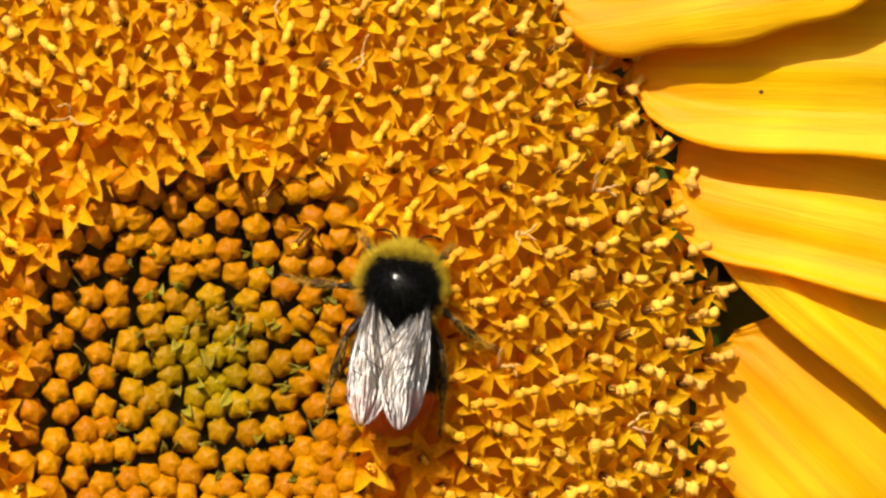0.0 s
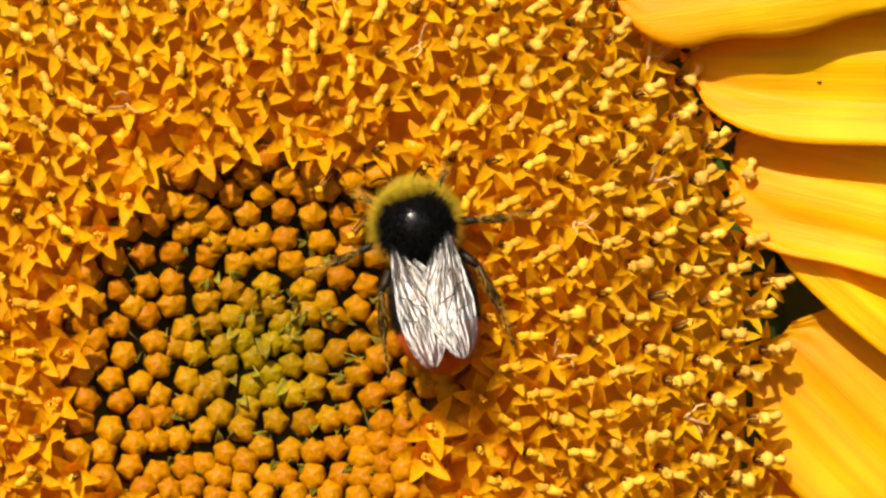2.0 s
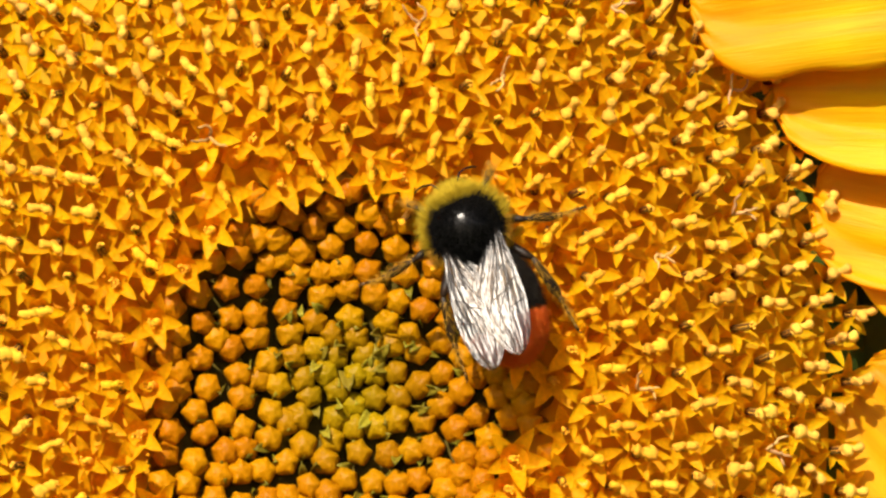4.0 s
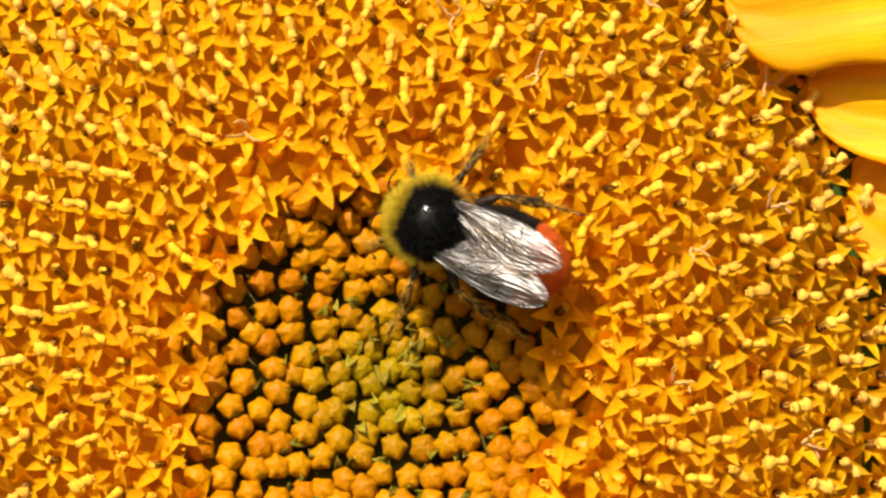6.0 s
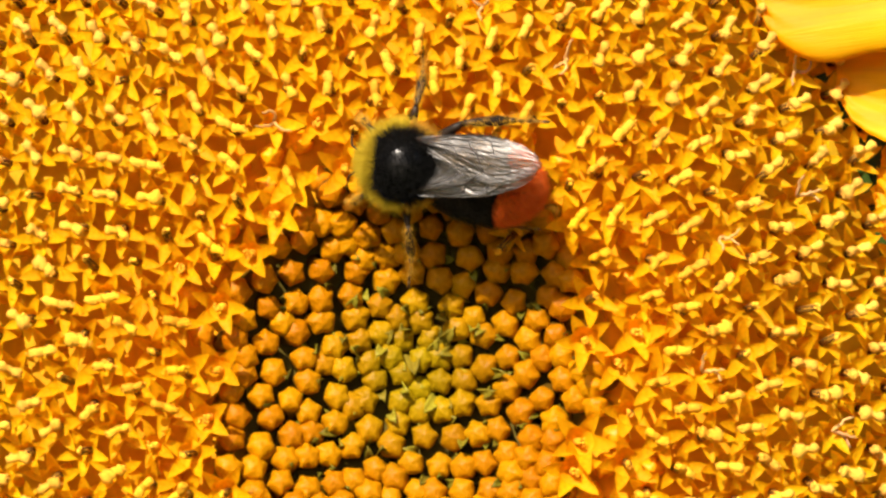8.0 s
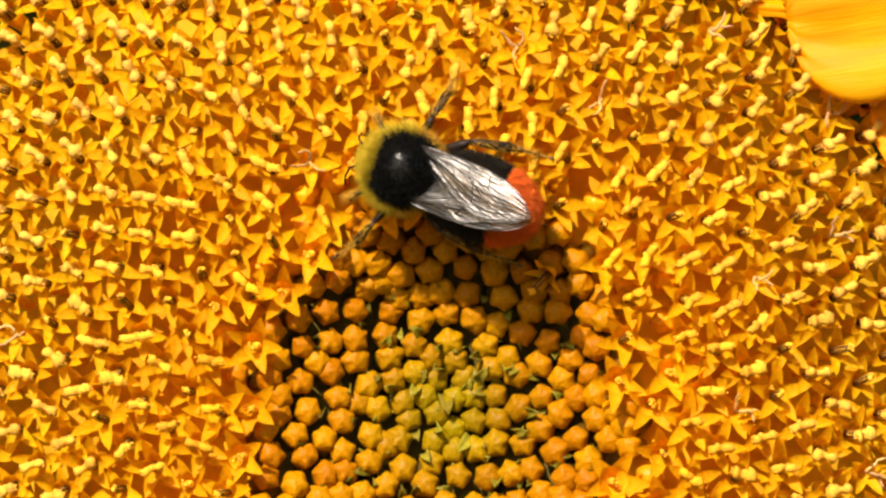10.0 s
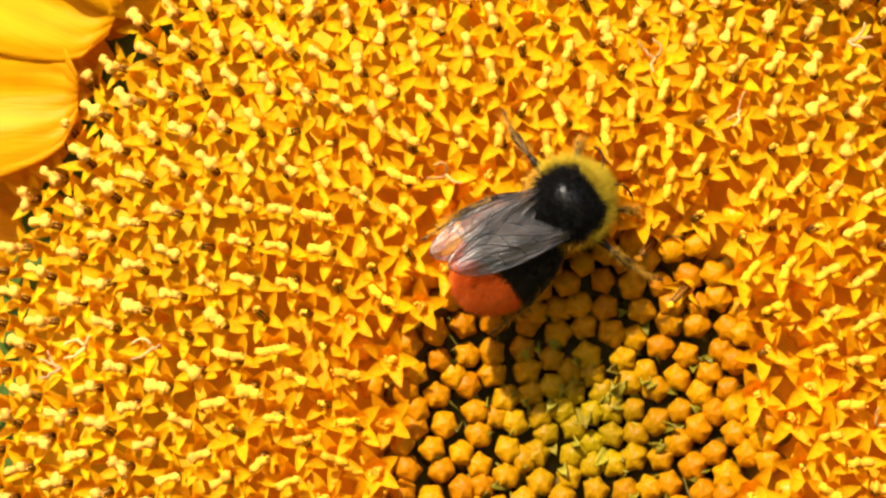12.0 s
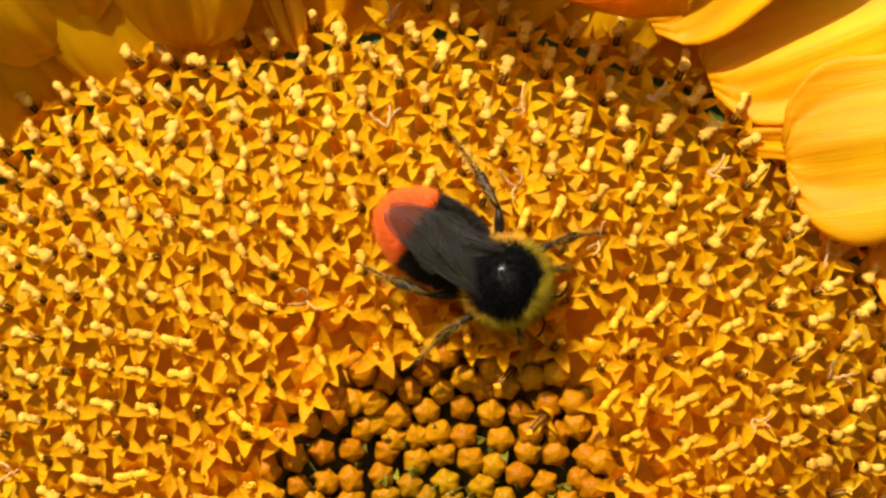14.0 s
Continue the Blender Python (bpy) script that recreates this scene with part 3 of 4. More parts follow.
# no floret stands on a bud or crowds a star
taken = [(p, q, 1.75) for p, q in CRATER] + [(p, q, 2.3) for p, q in STARS]
all_open = [t for t in all_open if t[1] in open_stars or all(math.hypot(t[4] - p, t[5] - q) > gap for p, q, gap in taken)]
near = set(t[1] for t in sorted(all_open)[:300]) | open_stars
SWOLLEN = [bud_mesh(20 + i, 0.98 + 0.05 * i, 1.0).mesh("swollen_bud", [M_SWELL, M_SWELL]) for i in range(3)]
for dist, n, r, a, x, y in all_open:
    edge = r * R_RIM / rim(a) if r > 25 else r
    z = throat_height(edge) + rng.uniform(-0.3, 0.3)
    tilt = lean(edge) + rng.uniform(-8, 8)
    roll = rng.uniform(-9, 9)
    if n not in open_stars and r < R_BUD + 1.2 and rng.random() < 0.4:
        part("swollen_bud", SWOLLEN[rng.randrange(3)], sunflower, on_face(x, y, -1.2 + rng.uniform(-0.2, 0.2), rng.uniform(-12, 12), rng.uniform(-12, 12), rng.uniform(0, 72)))
        continue
    first = r < R_BUD + 4.0
    if n in open_stars:
        z, tilt = 0.5, 4
    ci = 8 + rng.randrange(4) if first else rng.randrange(8 if r < 30 else 4)
    turn = rng.uniform(0, 72)
    chance = rng.random()
    if r < R_BUD + 2.2:
        kind, ki = ("pollen", rng.randrange(4)) if chance < 0.9 else ("anther", 4)
    elif r < 22:
        kind, ki = ("pollen", rng.randrange(4)) if chance < 0.22 else (("anther", rng.randrange(2, 5)) if chance < 0.45 else ("stigma", rng.randrange(8)))
    elif chance < 0.05:
        kind, ki = "withered", rng.randrange(4)
    elif chance < 0.2 and r < 33:
        kind, ki = "anther", rng.randrange(2, 5)
    else:
        kind, ki = "stigma", rng.randrange(8) + (8 if r > 29 or chance > 0.7 else 0)
    base = pose(x * MM, y * MM, z * MM, 0, 0, math.degrees(a)) @ pose(0, 0, 0, roll, tilt, 0)
    inner = pose(0, 0, 0, rng.uniform(-10, 10), 4 + rng.uniform(-10, 10), rng.gauss(0, 15))
    spin = pose(0, 0, 0, 0, 0, turn)
    shape_of = {"pollen": POLLENS, "anther": ANTHERS, "stigma": STIGMAS, "withered": WITHERED}[kind]
    if n in near:
        f = part("disc_floret", COROLLA_MESH[ci], sunflower, HEAD @ base @ spin)
        mesh_of = {"pollen": POLLEN_MESH, "anther": ANTHER_MESH, "stigma": STIGMA_MESH, "withered": WITHER_MESH}[kind]
        part({"pollen": "pollen_knob", "anther": "anther_tube", "stigma": "stigma", "withered": "withered_style"}[kind], mesh_of[ki], f, spin.inverted() @ inner)
        if kind == "stigma":
            part("anther_tube", ANTHER_MESH[0], f, spin.inverted() @ inner @ pose(0, 0, -0.0004))
    else:
        mmb = Matrix.Scale(1000, 4) @ base @ Matrix.Scale(0.001, 4)
        rest.put((COROLLAS + BIG_COROLLAS)[ci], mmb @ spin)
        mmi = mmb @ inner
        k = len(rest.m)
        rest.put(shape_of[ki], mmi)
        shift = {"pollen": (3, 3), "anther": (2, 3), "stigma": (4, 4), "withered": (5, 5)}[kind]
        rest.m[k:] = [shift[q] for q in rest.m[k:]]
        if kind == "stigma":
            k = len(rest.m)
            rest.put(ANTHERS[0], mmi @ Matrix.Translation((0, 0, -0.4)))
            rest.m[k:] = [(2, 3)[q] for q in rest.m[k:]]
tagged(part("floret_mass", rest.mesh("floret_mass", [M_LOBE, M_TUBE, M_ANTHER, M_POLLEN, M_STIGMA, M_WITHER]), sunflower, HEAD), kind="stuff")


# swollen buds close the gaps of the innermost open rings
filled = [(t[4], t[5]) for t in all_open] + CRATER
for r in (15.3, 16.8, 18.5, 20.3):
    for k in range(int(r * 5.2)):
        a = k / (r * 5.2) * 2 * math.pi
        x, y = r * math.cos(a), r * math.sin(a)
        if min(math.hypot(x - p, y - q) for p, q in filled) > 1.72:
            filled.append((x, y))
            part("swollen_bud", SWOLLEN[k % 3], sunflower, on_face(x, y, -1.7 + rng.uniform(-0.3, 0.2), rng.uniform(-12, 12), rng.uniform(-12, 12), rng.uniform(0, 72)))


# two spent florets lean in over the buds, dark anther tubes with pale tips
for x, y, way in ((5.3, 14.2, -130), (7.8, 10.6, -132)):
    f = part("disc_floret", COROLLA_MESH[0], sunflower, on_face(x, y, -0.9, 0, 0, way) @ pose(0, 0, 0, 0, 52, 0) @ Matrix.Scale(0.85, 4))
    part("anther_tube", ANTHER_MESH[4], f, pose(0, 0, 0.0005) @ Matrix.Scale(1.15, 4))


def chaff_mesh(seed):
    rnd = random.Random(seed)
    grid = []
    bend = rnd.uniform(0.3, 1.3)
    for i in range(8):
        u = i / 7
        half = 0.40 * (1 - u ** 2.6) ** 0.6 + 0.03
        zz, yy = -1.6 + 2.6 * u - 0.9 * u ** 3 * bend, 0.95 * bend * u ** 2.2
        grid.append([((j - 2) * 0.5 * half + 0.2 * u * u, yy - 0.22 * abs((j - 2) * 0.5) ** 2, zz) for j in range(5)])
    return Shape().add(*sheet(grid, 0.09)).mesh("chaff", [M_CHAFF])


CHAFF = [chaff_mesh(i) for i in range(6)]
for x, y in CRATER:
    r = math.hypot(x, y)
    if r < 12.6:
        a2 = rng.uniform(0, 6.28)
        up = (0.7 if r < 7.5 and rng.random() < 0.45 else -0.25) + rng.uniform(-0.25, 0.15)
        m = on_face(x + 0.98 * math.cos(a2), y + 0.98 * math.sin(a2), -4.0 + 2.9 * (r / 14.5) ** 2 + up, 0, 0, rng.uniform(0, 360)) @ pose(0, 0, 0, rng.uniform(-14, 8), 0, 0) @ Matrix.Scale(1.1 if r < 7.5 else 0.9, 4)
        part("chaff", CHAFF[rng.randrange(6)], sunflower, m)


# larger pale scales among the innermost buds
for x, y, way, size in ((0.2, 0.8, 200, 1.5), (-5.6, -4.2, 60, 1.8), (2.2, 9.2, 100, 1.3), (2.4, 2.2, 20, 1.3), (-2.2, 2.6, 330, 1.2), (1.6, -2.6, 150, 1.3)):
    part("chaff", CHAFF[(int(way) // 7) % 6], sunflower, on_face(x, y, -3.4, 0, 0, way) @ pose(0, 0, 0, -24) @ Matrix.Scale(size, 4))


# ---- petals ----
def petal_mesh(seed, length, width, curl, arch, taper=11.0):
    """A ray petal along x: channelled base, ridged blade, pointed tip. curl lifts the edges, arch bends it down along its length."""
    rnd = random.Random(seed)
    k1, k2, k3 = rnd.uniform(0, 6.3), rnd.uniform(0, 6.3), rnd.uniform(0, 6.3)
    NU, NV = 46, 27
    grid = []
    for i in range(NU):
        u = i / (NU - 1)
        w = width / 2 * (0.22 + 0.78 * math.sqrt(1 - (1 - min(u * length / taper, 1)) ** 2)) * max(1 - max(0.0, (u - 0.45) / 0.55) ** 2.2, 0.02) ** 0.85
        row = []
        for j in range(NV):
            q = 2 * j / (NV - 1) - 1
            y = q * w
            chan = (1 - smooth01(u * length / 14)) * 0.03 * width * q * q
            z = chan + curl * w * (abs(q) ** 2.4) * (0.3 + 0.7 * math.sin(math.pi * min(u * 1.1, 1)))
            z += 0.46 * math.cos(q * 6.5 + k1) * smooth01(u / 0.1) * (1 - 0.6 * u) + 0.075 * math.cos(q * 19 + k2 + u * 2)
            z += 0.35 * math.sin(u * 5 + k3) * q - arch * (u * length) ** 2 / 100.0
            row.append((u * length, y + 0.018 * width * math.sin(u * 21 + k1) * q * q * q, z))
        grid.append(row)
    return Shape().add(*sheet(grid, 0.28)).mesh("petal", [M_PETAL])


# base place on the face, direction, lift, sideways roll, length, width; the later ones lie deeper
PETALS = [
    (26.9, 30.9, 8, 18, -3, 32, 15),
    (15.9, 42.4, 44, 26, 0, 46, 13),
    (33.6, 23.6, -1, 15, -4, 60, 14.0),
    (20.8, 37.9, 22, 13, -4, 58, 14.5),
    (37.0, 15.6, -12, 13, -4, 60, 13.5),
    (40.8, 14.2, -41, 13, -2, 60, 10.5),
    (41.0, 1.5, -45, 12, 2, 60, 15.5),
    (38.4, -6.0, -62, 9, 0, 60, 15.0),
    (9.4, 43.8, 78, 80, 0, 21, 20),
    (-3.4, 44.4, 93, 66, 0, 50, 15),
    (-19.6, 40.2, 100, 58, -4, 50, 12.5),
    (-29.4, 40.6, 126, 58, 6, 52, 15),
    (-40.0, 26.2, 180, 6, 0, 52, 14.5),
    (-36.8, 32.8, 156, 12, 0, 52, 15),
]
for i, (x, y, axis, lift, side, length, width) in enumerate(PETALS):
    me = petal_mesh(i, length, width, 0.10 if i else -0.14, (0.22 if i == 0 else 0.30) if lift < 30 else (0.45 if i == 8 else 1.5), 14.0 if i == 2 else (7.0 if i in (0, 4, 5, 7) else 11.0))
    w0 = {4: -4.7, 5: -5.8, 6: -7.8, 7: -8.8}[i] if i in (4, 5, 6, 7) else (-1.6 if i == 0 else -3.2 if i == 2 else -3.3 - 0.32 * i - (0.9 if i > 3 else 0.0)) if i < 8 else -3.0
    blade = part("petal", me, sunflower, on_face(x, y, w0, 0, 0, axis) @ pose(0, 0, 0, side, -lift, 0))
    if i == 2:
        part("speck", Shape().add(*ball((0, 0, 0), (0.2, 0.16, 0.07), 10, 6)).mesh("speck", [M_ANTHER]), blade, blade.matrix_basis.inverted() @ on_face(43.41, 21.51, -0.82), "dark brown speck")
for x, y, axis, length, width in ((23.2, 32.6, 0, 8.0, 3.4), (-11.6, 39.6, 108, 9, 3.0)):
    part("petal", petal_mesh(50 + int(length + x), length, width, 0.12, 0.6, 5.0), sunflower, on_face(x, y, -3.2, 0, 0, axis) @ pose(0, 0, 0, -8, -4, 0), "narrow half-furled petal")
ring = random.Random(5)
for k in range(8):                    # a deeper row closes the upper arc
    a = radians(130 - 11 * k)
    m = on_face((rim(a) - 2) * math.cos(a), (rim(a) - 2) * math.sin(a), -7.5, 0, 0, math.degrees(a) + ring.uniform(-4, 4)) @ pose(0, 0, 0, ring.uniform(-6, 6), -ring.uniform(36, 46) * (1 if k < 6 else 0.45), 0)
    part("petal", petal_mesh(70 + k, ring.uniform(52, 60), ring.uniform(15, 18), 0.1, 0.5), sunflower, m)
for k in range(5):                    # deep petals behind the far side
    a = radians(140 + 9 * k)
    part("petal", petal_mesh(90 + k, 54, 16, 0.05, 0.3), sunflower, on_face((rim(a) - 3) * math.cos(a), (rim(a) - 3) * math.sin(a), -9.5 - 0.6 * (k % 2), 0, 0, math.degrees(a) + 3) @ pose(0, 0, 0, 0, -5, 0))
ang = 190.0
while ang < 346:
    me = petal_mesh(100 + int(ang), ring.uniform(54, 66), ring.uniform(13, 16), ring.uniform(0.0, 0.2), ring.uniform(0.2, 0.5))
    a = radians(ang)
    m = on_face((rim(a) - 1.3) * math.cos(a), (rim(a) - 1.3) * math.sin(a), -4.5 - 2.2 * (int(ang) % 3), 0, 0, ang + ring.uniform(-9, 9)) @ pose(0, 0, 0, ring.uniform(-10, 10), -ring.uniform(10, 24), 0)
    part("petal", me, sunflower, m)
    ang += ring.uniform(8, 10)


def bract_mesh(seed):
    rnd = random.Random(seed)
    L, W = rnd.uniform(34, 46), rnd.uniform(13, 17)
    grid = []
    for i in range(14):
        u = i / 13
        half = W / 2 * (1 - u ** 1.6) ** 0.9 * (0.75 + 0.5 * u) + 0.05
        grid.append([(u * L, q / 3 * half, 1.2 * (q / 3) ** 2 - 3.5 * u * u) for q in range(-3, 4)])
    return Shape().add(*sheet(grid, 0.5)).mesh("bract", [M_GREEN])


BRACTS = [bract_mesh(i) for i in range(4)]
for i in range(34):
    a = i * 360 / 17 + (10 if i >= 17 else 0)
    r0 = 38 if i < 17 else 36
    m = on_face(r0 * math.cos(radians(a)), r0 * math.sin(radians(a)), -12 if i < 17 else -15, 0, 0, a + ring.uniform(-5, 5)) @ pose(0, 0, 0, 0, -8, 0)
    part("bract", BRACTS[i % 4], sunflower, m)

# ---- bumblebee: y ahead, z up from its feet ----
bumblebee = tagged(new("bumblebee"), "furry black bumblebee with yellow collar and orange-red tail", "bee")


def hairs(seed, centre, radii, count, length, thick, keep, flow, fluff=0.35):
    """Fur over an ellipsoid. keep(d) gives a share 0 to 1; flow is the way the hair lies."""
    rnd = random.Random(seed)
    s = Shape()
    flow = Vector(flow)
    made = 0
    while made < count:
        d = Vector((rnd.gauss(0, 1), rnd.gauss(0, 1), rnd.gauss(0, 1))).normalized()
        if rnd.random() > keep(d):
            continue
        made += 1
        p = Vector((centre[0] + d.x * radii[0], centre[1] + d.y * radii[1], centre[2] + d.z * radii[2]))
        nrm = Vector((d.x / radii[0], d.y / radii[1], d.z / radii[2])).normalized()
        way = (nrm + flow * rnd.uniform(0.6, 1.2) + Vector((rnd.gauss(0, 1), rnd.gauss(0, 1), rnd.gauss(0, 1))) * fluff).normalized()
        L = length * rnd.uniform(0.55, 1.15)
        side = way.cross(Vector((rnd.gauss(0, 1), rnd.gauss(0, 1), rnd.gauss(0, 1)))).normalized() * thick
        other = way.cross(side).normalized() * thick
        mid = p + way * L * 0.55
        tip = p + way * L + flow * L * 0.18
        k = len(s.v)
        for c, q in ((p - nrm * 0.05, 1.0), (mid, 0.75)):
            s.v += [c + side * q, c - side * 0.5 * q + other * 0.87 * q, c - side * 0.5 * q - other * 0.87 * q]
        s.v.append(tip)
        for e in range(3):
            e2 = (e + 1) % 3
            s.f += [(k + e, k + e2, k + 3 + e2, k + 3 + e), (k + 3 + e, k + 3 + e2, k + 6)]
        s.m += [0] * 6
    return s


TH_C, TH_R = (0, 0, 4.3), (2.8, 2.6, 2.3)
HD_C, HD_R = (0, 2.6, 2.6), (1.6, 1.1, 1.4)
AB_C, AB_R = (0, -4.4, 0.0), (2.95, 4.65, 2.25)
WAIST = (0, -1.6, 3.3)                # the abdomen swings here


def collar(d):
    """Share of yellow hair: a ring round the front and the flanks."""
    if d.z < -0.5:
        return 0.0
    return max(smooth01((0.42 - d.z) / 0.14) * smooth01((d.y + 0.22) / 0.12), smooth01((d.y - 0.68) / 0.08))


thorax = part("thorax", Shape().add(*ball(TH_C, TH_R, 28, 18)).mesh("thorax", [M_SHELL]), bumblebee, None, "glossy black thorax with a bald crown")
part("black_fur", hairs(1, TH_C, TH_R, 6500, 0.85, 0.022, lambda d: 0 if collar(d) > 0.5 else (0.25 if d.z > 0.95 else 1.0), (0, -0.25, 0.05)).mesh("black_fur", [M_BLACKHAIR]), thorax, None, "dense black fur")
part("yellow_collar", hairs(2, TH_C, TH_R, 3600, 1.4, 0.014, lambda d: collar(d), (0, 0.35, 0.1)).mesh("yellow_collar", [M_YELLOWHAIR]), thorax, None, "olive-yellow fur collar")
part("side_fur", hairs(3, TH_C, TH_R, 1300, 1.35, 0.018, lambda d: 1.0 if abs(d.x) > 0.6 and d.z < 0.25 and d.y < -0.1 else 0, (0, -0.4, -0.1)).mesh("side_fur", [M_GOLDHAIR]), thorax, None, "golden side tufts")

head = part("head", Shape().add(*ball(HD_C, HD_R, 20, 14)).mesh("head", [M_SHELL]), bumblebee)
part("face_fur", hairs(4, HD_C, HD_R, 900, 0.7, 0.02, lambda d: 1.0 if d.z > -0.2 and abs(d.x) < 0.7 else 0.15, (0, 0.3, 0.1)).mesh("face_fur", [M_YELLOWHAIR]), head, None, "pale yellow face fur")
for sgn in (-1, 1):
    part("eye", Shape().add(*ball((sgn * 1.4, 2.5, 2.85), (0.42, 0.62, 0.95), 14, 10)).mesh("eye", [M_EYE]), head)
    an = Shape().add(*tube([(sgn * 0.6, 3.3, 3.0), (sgn * 0.9, 3.9, 3.2), (sgn * 1.2, 4.3, 3.0), (sgn * 1.8, 4.5, 2.4), (sgn * 2.3, 4.5, 1.8), (sgn * 2.6, 4.4, 1.5)], [0.07, 0.08, 0.09, 0.09, 0.09, 0.05], 7))
    part("antenna", an.mesh("antenna", [M_LEG]), head)


def segment_shape(d):
    return 1 + 0.018 * math.cos(d.y * 15) * (1 if d.z > -0.5 else 0)


abdomen = part("abdomen", Shape().add(*ball(AB_C, AB_R, 28, 30, segment_shape)).mesh("abdomen", [M_MATT]), bumblebee, pose(*[v * MM for v in WAIST]), "black abdomen with orange-red tail")
part("black_fur", hairs(5, AB_C, AB_R, 9000, 0.9, 0.02, lambda d: smooth01((d.y + 0.36) / 0.08) * (0.3 if d.z < -0.5 else 1), (0, -0.9, 0.0), 0.36).mesh("black_fur", [M_DARKHAIR]), abdomen, None, "short black fur")
part("tail_fur", hairs(6, AB_C, AB_R, 8000, 0.95, 0.022, lambda d: smooth01((-d.y - 0.32) / 0.1), (0, -0.7, 0.0), 0.3).mesh("tail_fur", [M_REDHAIR]), abdomen, None, "orange-red tail fur")


LEAD = [(0, 0.12), (0.15, 0.40), (0.35, 0.72), (0.55, 0.88), (0.72, 0.80), (0.85, 0.45), (0.93, 0.05), (0.98, -0.40), (1.0, -0.85)]
TRAIL = [(0, -0.25), (0.12, -0.75), (0.3, -1.55), (0.5, -2.45), (0.64, -2.85), (0.74, -2.70), (0.84, -2.25), (0.93, -1.75), (0.98, -1.30), (1.0, -0.90)]


def wing(sgn, L, W, hinge, yaw, pitch, name, seed):
    """A membrane wing lying backwards (-y) from its hinge, pleated along its veins; blunt tip, oblique outer margin."""
    NU, NV = 44, 90
    lead = lambda u: float(np.interp(u, *zip(*LEAD)))
    trail = lambda u: float(np.interp(u, *zip(*TRAIL)))

    def relief(u, v):
        fan = v + 0.18 * math.sin(u * 3.0 + seed)
        pleat = math.sin(fan * 40 + seed + 1.6 * math.sin(u * 5 + v * 3 + seed)) + 0.6 * math.sin(fan * 71 + u * 6 + 2 * seed)
        return 0.012 * pleat * smooth01((u - 0.05) / 0.25) + 0.07 * math.sin(fan * 9 + u * 4 + seed) + 0.04 * math.sin(u * 17 + v * 7 + seed) + 0.25 * math.sin(u * 2.6) - 0.55 * (v - 0.6) ** 2

    def place(u, v, up=0.0):
        a, b = lead(u) * W, trail(u) * W
        return (sgn * (a + (b - a) * v), -u * L, relief(u, v) + up)

    grid = [[place(1 - (1 - i / (NU - 1)) ** 1.25, j / (NV - 1)) for j in range(NV)] for i in range(NU)]
    ob = part(name, Shape().add(*sheet(grid, 0.025)).mesh(name, [M_WING]), bumblebee, pose(hinge[0] * sgn * MM, hinge[1] * MM, hinge[2] * MM, pitch, 0, sgn * yaw), "smoky translucent wing")
    veins = [[(0.0, 0.3), (0.3, 0.02), (0.6, 0.0), (0.86, 0.03)], [(0.0, 0.4), (0.3, 0.16), (0.55, 0.10), (0.8, 0.05)],
             [(0.02, 0.5), (0.3, 0.38), (0.5, 0.34), (0.70, 0.42), (0.9, 0.5)], [(0.03, 0.6), (0.25, 0.6), (0.5, 0.72), (0.72, 0.88)],
             [(0.3, 0.38), (0.36, 0.60)], [(0.5, 0.34), (0.56, 0.75)], [(0.42, 0.14), (0.46, 0.36)], [(0.60, 0.10), (0.64, 0.37)], [(0.46, 0.36), (0.62, 0.56), (0.80, 0.75)]]
    for vein in veins[:9 if name == "forewing" else 4]:
        pts = []
        for (u0, v0), (u1, v1) in zip(vein, vein[1:]):
            pts += [place(u0 + (u1 - u0) * k / 5, v0 + (v1 - v0) * k / 5, 0.02) for k in range(5)]
        pts.append(place(*vein[-1], 0.02))
        n = len(pts)
        part("wing_vein", Shape().add(*tube(pts, [0.055 - 0.035 * k / n for k in range(n)], 5)).mesh("wing_vein", [M_VEIN]), ob)
    return ob


forewings = [wing(sg, 10.7, 1.0, (2.15, -0.9, 5.55 + 0.14 * sg), 0, -14, "forewing", sg + 2) for sg in (-1, 1)]
hindwings = [wing(sg, 7.7, 1.12, (1.7, -1.5, 5.35 + 0.14 * sg), -3, -14, "hindwing", sg + 5) for sg in (-1, 1)]


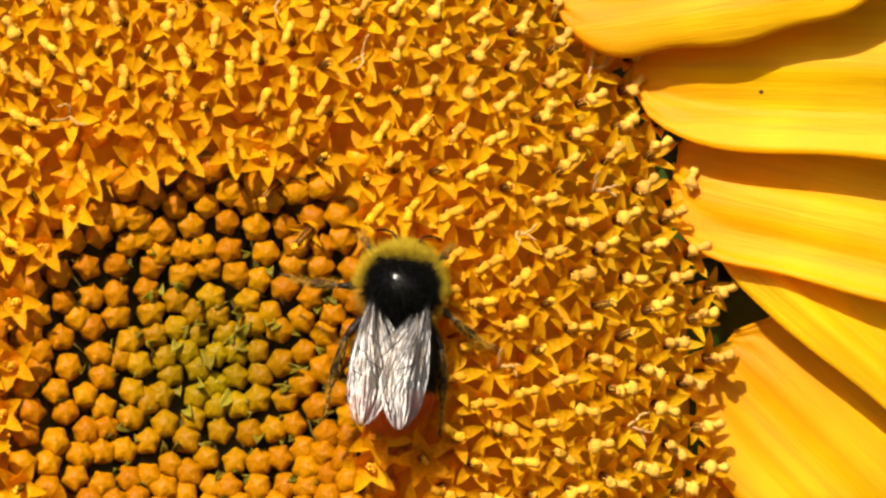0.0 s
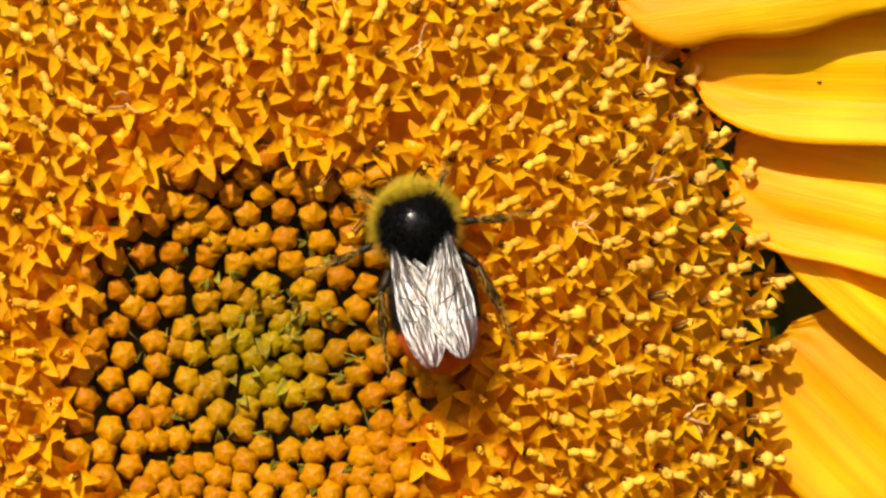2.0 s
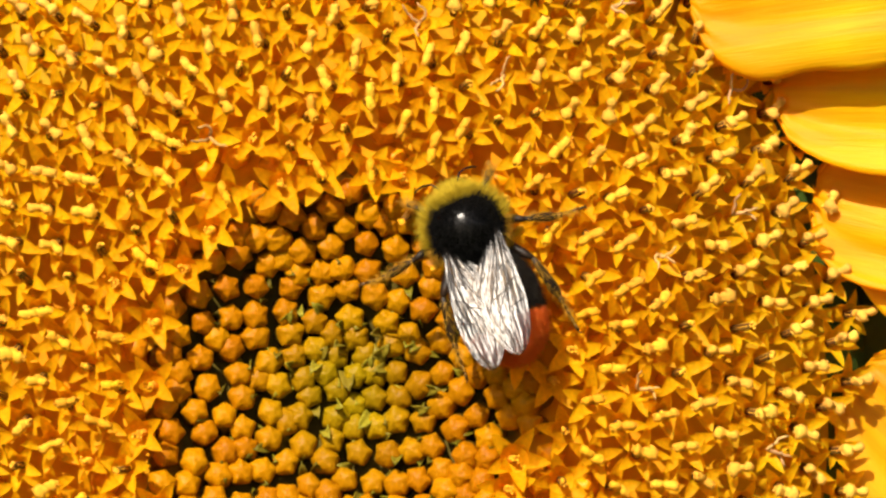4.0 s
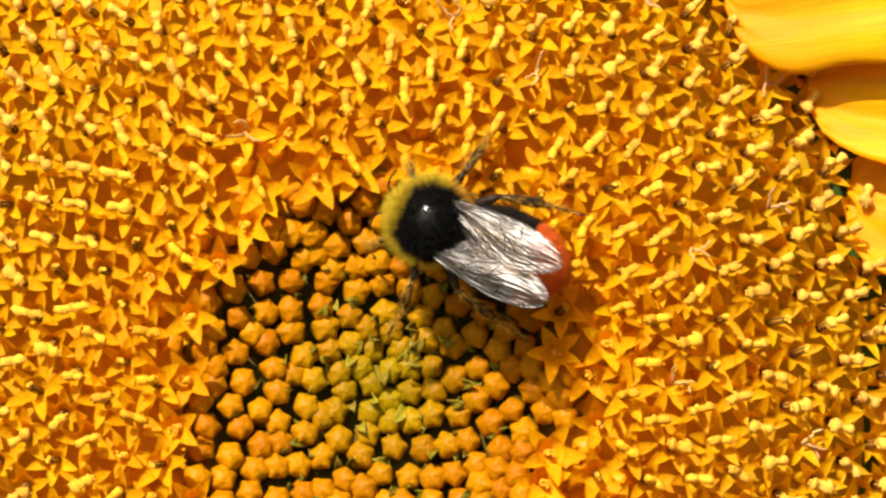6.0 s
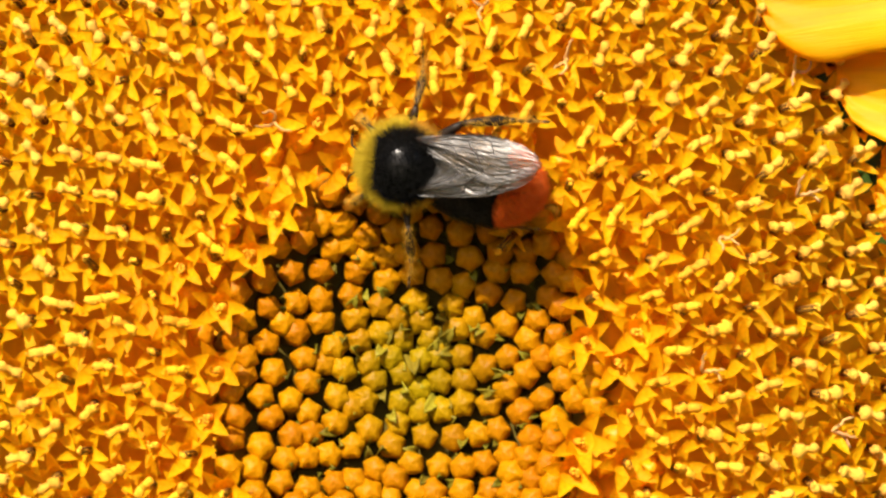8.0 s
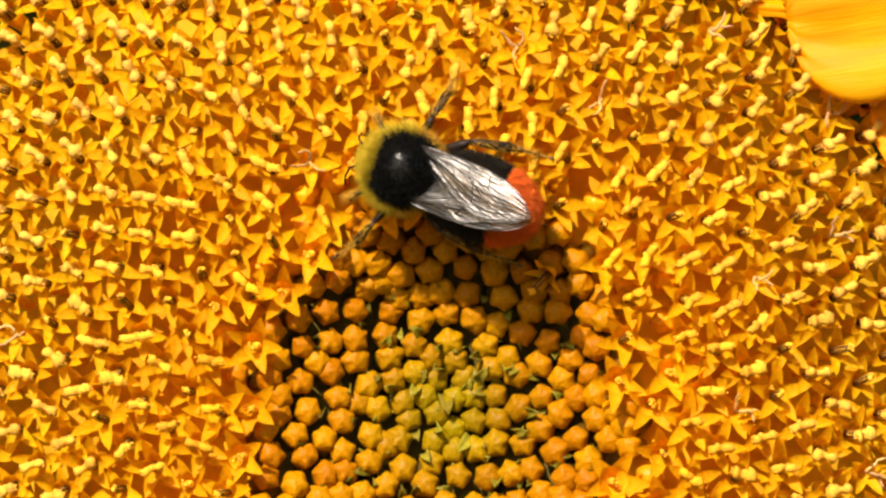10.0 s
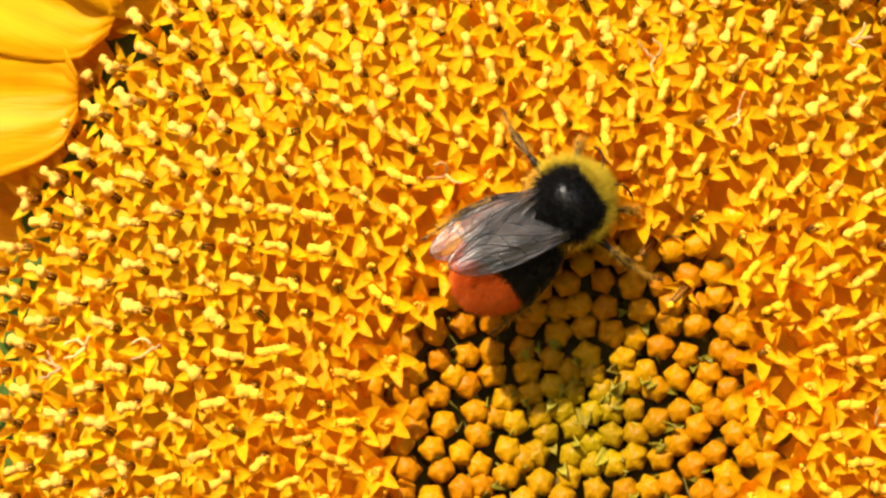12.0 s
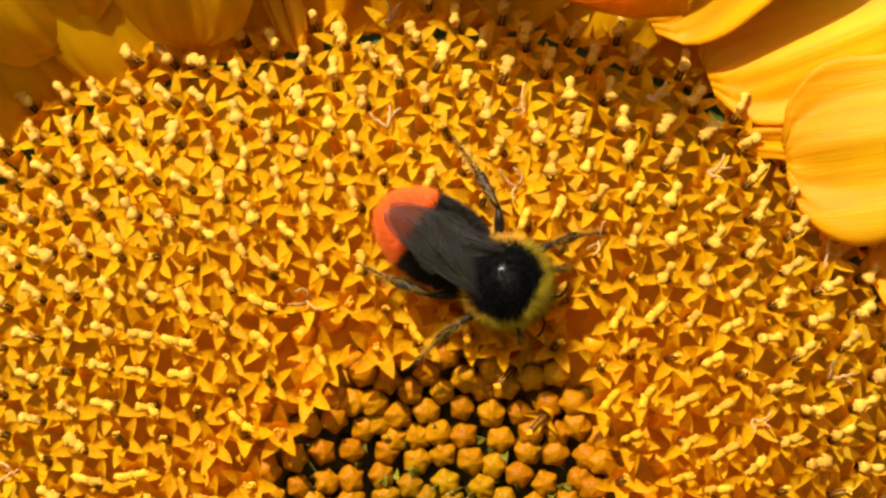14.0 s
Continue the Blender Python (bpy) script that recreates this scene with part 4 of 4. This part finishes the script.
def leg(sgn, hip, knee, ankle, toe, thick, seed):
    """Femur as the leg's own mesh from its hip, then tibia and tarsus, with golden hairs."""
    o = Vector(hip)
    k, a, t = (Vector(p) - o for p in (knee, ankle, toe))
    fl = lambda p: (p.x * sgn, p.y, p.z)
    z = Vector((0, 0, 0))
    ob = part("leg", Shape().add(*tube([fl(z), fl(k * 0.35), fl(k * 0.75), fl(k)], [0.34 * thick, 0.42 * thick, 0.34 * thick, 0.20 * thick], 9)).mesh("leg", [M_LEG]), bumblebee, pose(o.x * sgn * MM, o.y * MM, o.z * MM), "dark brown hairy leg")
    d = a - k
    part("tibia", Shape().add(*tube([fl(k), fl(k + d * 0.3), fl(k + d * 0.8), fl(a)], [0.18 * thick, 0.30 * thick, 0.40 * thick, 0.24 * thick], 9, 0.7)).mesh("tibia", [M_LEG]), ob)
    tar = Shape()
    e = t - a
    for i in range(5):
        p, q = a + e * (i / 5), a + e * ((i + 0.92) / 5)
        w = (0.21 if i == 0 else 0.13) * thick
        tar.add(*tube([fl(p), fl((p + q) / 2), fl(q)], [w * 0.7, w, w * 0.8], 7))
    for c in (-1, 1):
        tar.add(*tube([fl(t), fl(t + Vector((0.1, 0.12 * c, 0.03))), fl(t + Vector((0.16, 0.2 * c, -0.15)))], [0.05, 0.04, 0.015], 5))
    part("tarsus", tar.mesh("tarsus", [M_TARSUS]), ob)
    rnd = random.Random(seed)
    h = Shape()
    for i in range(620):
        u = rnd.random()
        c = rnd.random()
        p = k + d * u if c < 0.6 else (a + e * u * 0.6 if c < 0.8 else k * u)
        w = Vector((rnd.gauss(0, 1), rnd.gauss(0, 1), rnd.gauss(0, 1))).normalized() + d.normalized() * 0.9
        h.add(*tube([fl(p), fl(p + w * rnd.uniform(0.25, 0.8))], [0.018, 0.006], 3))
    part("leg_hair", h.mesh("leg_hair", [M_GOLDHAIR]), ob)
    return ob


legs = []
for s in (-1, 1):
    legs.append((leg(s, (1.5, 1.7, 2.6), (2.8, 2.9, 3.2), (3.4, 3.7, 1.9), (3.5, 4.6, 0.4), 1.0, 1), s, 0))
    legs.append((leg(s, (1.9, 0.0, 2.5), (4.5, -1.0, 3.9), (6.9, -1.5, 2.4), (9.2, -1.4, 0.8), 1.0, 2), s, 1))
    legs.append((leg(s, (1.8, -1.5, 2.4), (3.7, -4.2, 3.6), (4.3, -7.6, 2.2), (4.5, -10.6, 0.9), 1.12, 3), s, 2))

# time, place on the face, heading clockwise from straight up, swing of the abdomen, of the left and of the right wings
# (positive swings tail and tips to the bee's right)
BEE_WAY = [
    (0.0, 15.11, 6.11, 8, 4, -2, -1),
    (0.5, 11.68, 8.04, -21, -6, -8, -4),
    (1.0, 12.17, 8.40, -20, -4, -2, -8),
    (1.5, 13.69, 8.76, -2, 3, -5, -8),
    (2.0, 11.93, 10.04, -15, -3, -1, -2),
    (2.5, 10.89, 9.62, -24, -3, 0, -1),
    (3.0, 10.71, 11.59, -20, 2, -5, -5),
    (5.3, 4.60, 13.20, -58, 0, -3, -8),
    (5.5, 3.86, 13.56, -66, 0, -2, -8),
    (6.0, 4.14, 12.57, -66, 2, -3, -2),
    (6.5, 4.13, 13.56, -70, -1, -6, -2),
    (7.0, 3.43, 15.66, -64, 0, -4, -8),
    (7.5, 1.32, 16.95, -76, -9, 2, -3),
    (8.0, -0.21, 16.17, -84, -7, 11, -2),
    (10.5, -3.03, 19.23, -64, -3, 0, -13),
    (11.0, -3.55, 19.07, -58, -7, -3, -15),
    (11.2, -4.40, 19.40, -74, -7, 0, -13),
    (11.5, -5.72, 23.26, -6, 20, 5, -8),
    (11.7, -4.20, 22.00, 15, 14, 0, -10),
    (12.0, -0.96, 17.17, 54, 8, -8, -14),
    (12.2, -0.40, 18.10, 60, 5, -4, -10),
    (12.5, 1.67, 23.08, 46, 0, 11, 9),
    (12.7, 1.00, 26.80, -7, 5, 4, -4),
    (13.0, 2.19, 28.29, 44, 1, 14, 15),
    (13.2, 2.60, 27.20, 76, 0, 10, 8),
    (13.5, 3.06, 23.15, 113, 3, 6, -14),
    (13.7, 4.00, 21.80, 125, 2, 8, -12),
    (14.0, 4.90, 21.17, 120, -1, 9, -10),
]
# times at which the wings lie pressed on the abdomen: degrees
PRESSED = {0.5: 15}
# time, forward swing of the left front, middle and hind leg, then of the right ones
LEG_WAY = [
    (0.0, 0, 12, 0, 0, -17, 0), (0.5, 5, 5, 4, -4, 0, 0), (1.0, -4, 8, -3, 4, 4, 2), (1.5, 3, 2, 0, 0, 12, -4), (2.0, -3, 6, 3, 3, 6, 3),
    (2.5, 4, 10, -2, -3, 3, -3), (3.0, 0, 0, 0, 0, 2, 4), (5.5, 4, 20, 0, -6, -8, 0), (6.0, 0, 10, 5, 0, 4, 5), (6.5, -5, 12, 0, 5, 0, 4),
    (7.0, 4, 6, 3, -4, -4, 0), (7.5, 0, 10, 0, 8, 15, 0), (8.0, 6, 4, -4, 4, 10, 0), (10.5, 0, 45, 0, 0, 0, 0), (11.0, 5, 43, 4, -5, -25, 5),
    (11.5, -5, 0, -6, 0, 10, 57), (12.0, 0, 15, 0, 5, 31, 0), (12.5, 6, -28, 39, 0, -17, 0), (13.0, 0, -45, 8, -4, -10, 4), (13.5, -4, 0, 25, 4, 15, 0), (14.0, 0, 54, 22, 0, -9, 0),
]


def motions():
    walk(bumblebee, [(t, on_face(x, y, 0.3, 0, 0, -h) @ pose(0, -0.3 * MM, 0, -7)) for t, x, y, h, *_ in BEE_WAY])
    walk(abdomen, [(row[0], pose(*[v * MM for v in WAIST], 0, 0, row[4])) for row in BEE_WAY])
    for ob, sg, pair in legs:
        rest_pose = ob.matrix_basis.copy()
        walk(ob, [(row[0], rest_pose @ pose(0, 0, 0, 0, 0, sg * row[1 + pair + (0 if sg < 0 else 3)])) for row in LEG_WAY])
    for ob, sg in zip(forewings + hindwings, (-1, 1, -1, 1)):
        rest_pose = ob.matrix_basis.copy()
        walk(ob, [(row[0], rest_pose @ pose(0, 0, 0, PRESSED.get(row[0], 0), 0, row[5] if sg < 0 else row[6])) for row in BEE_WAY])


motions()
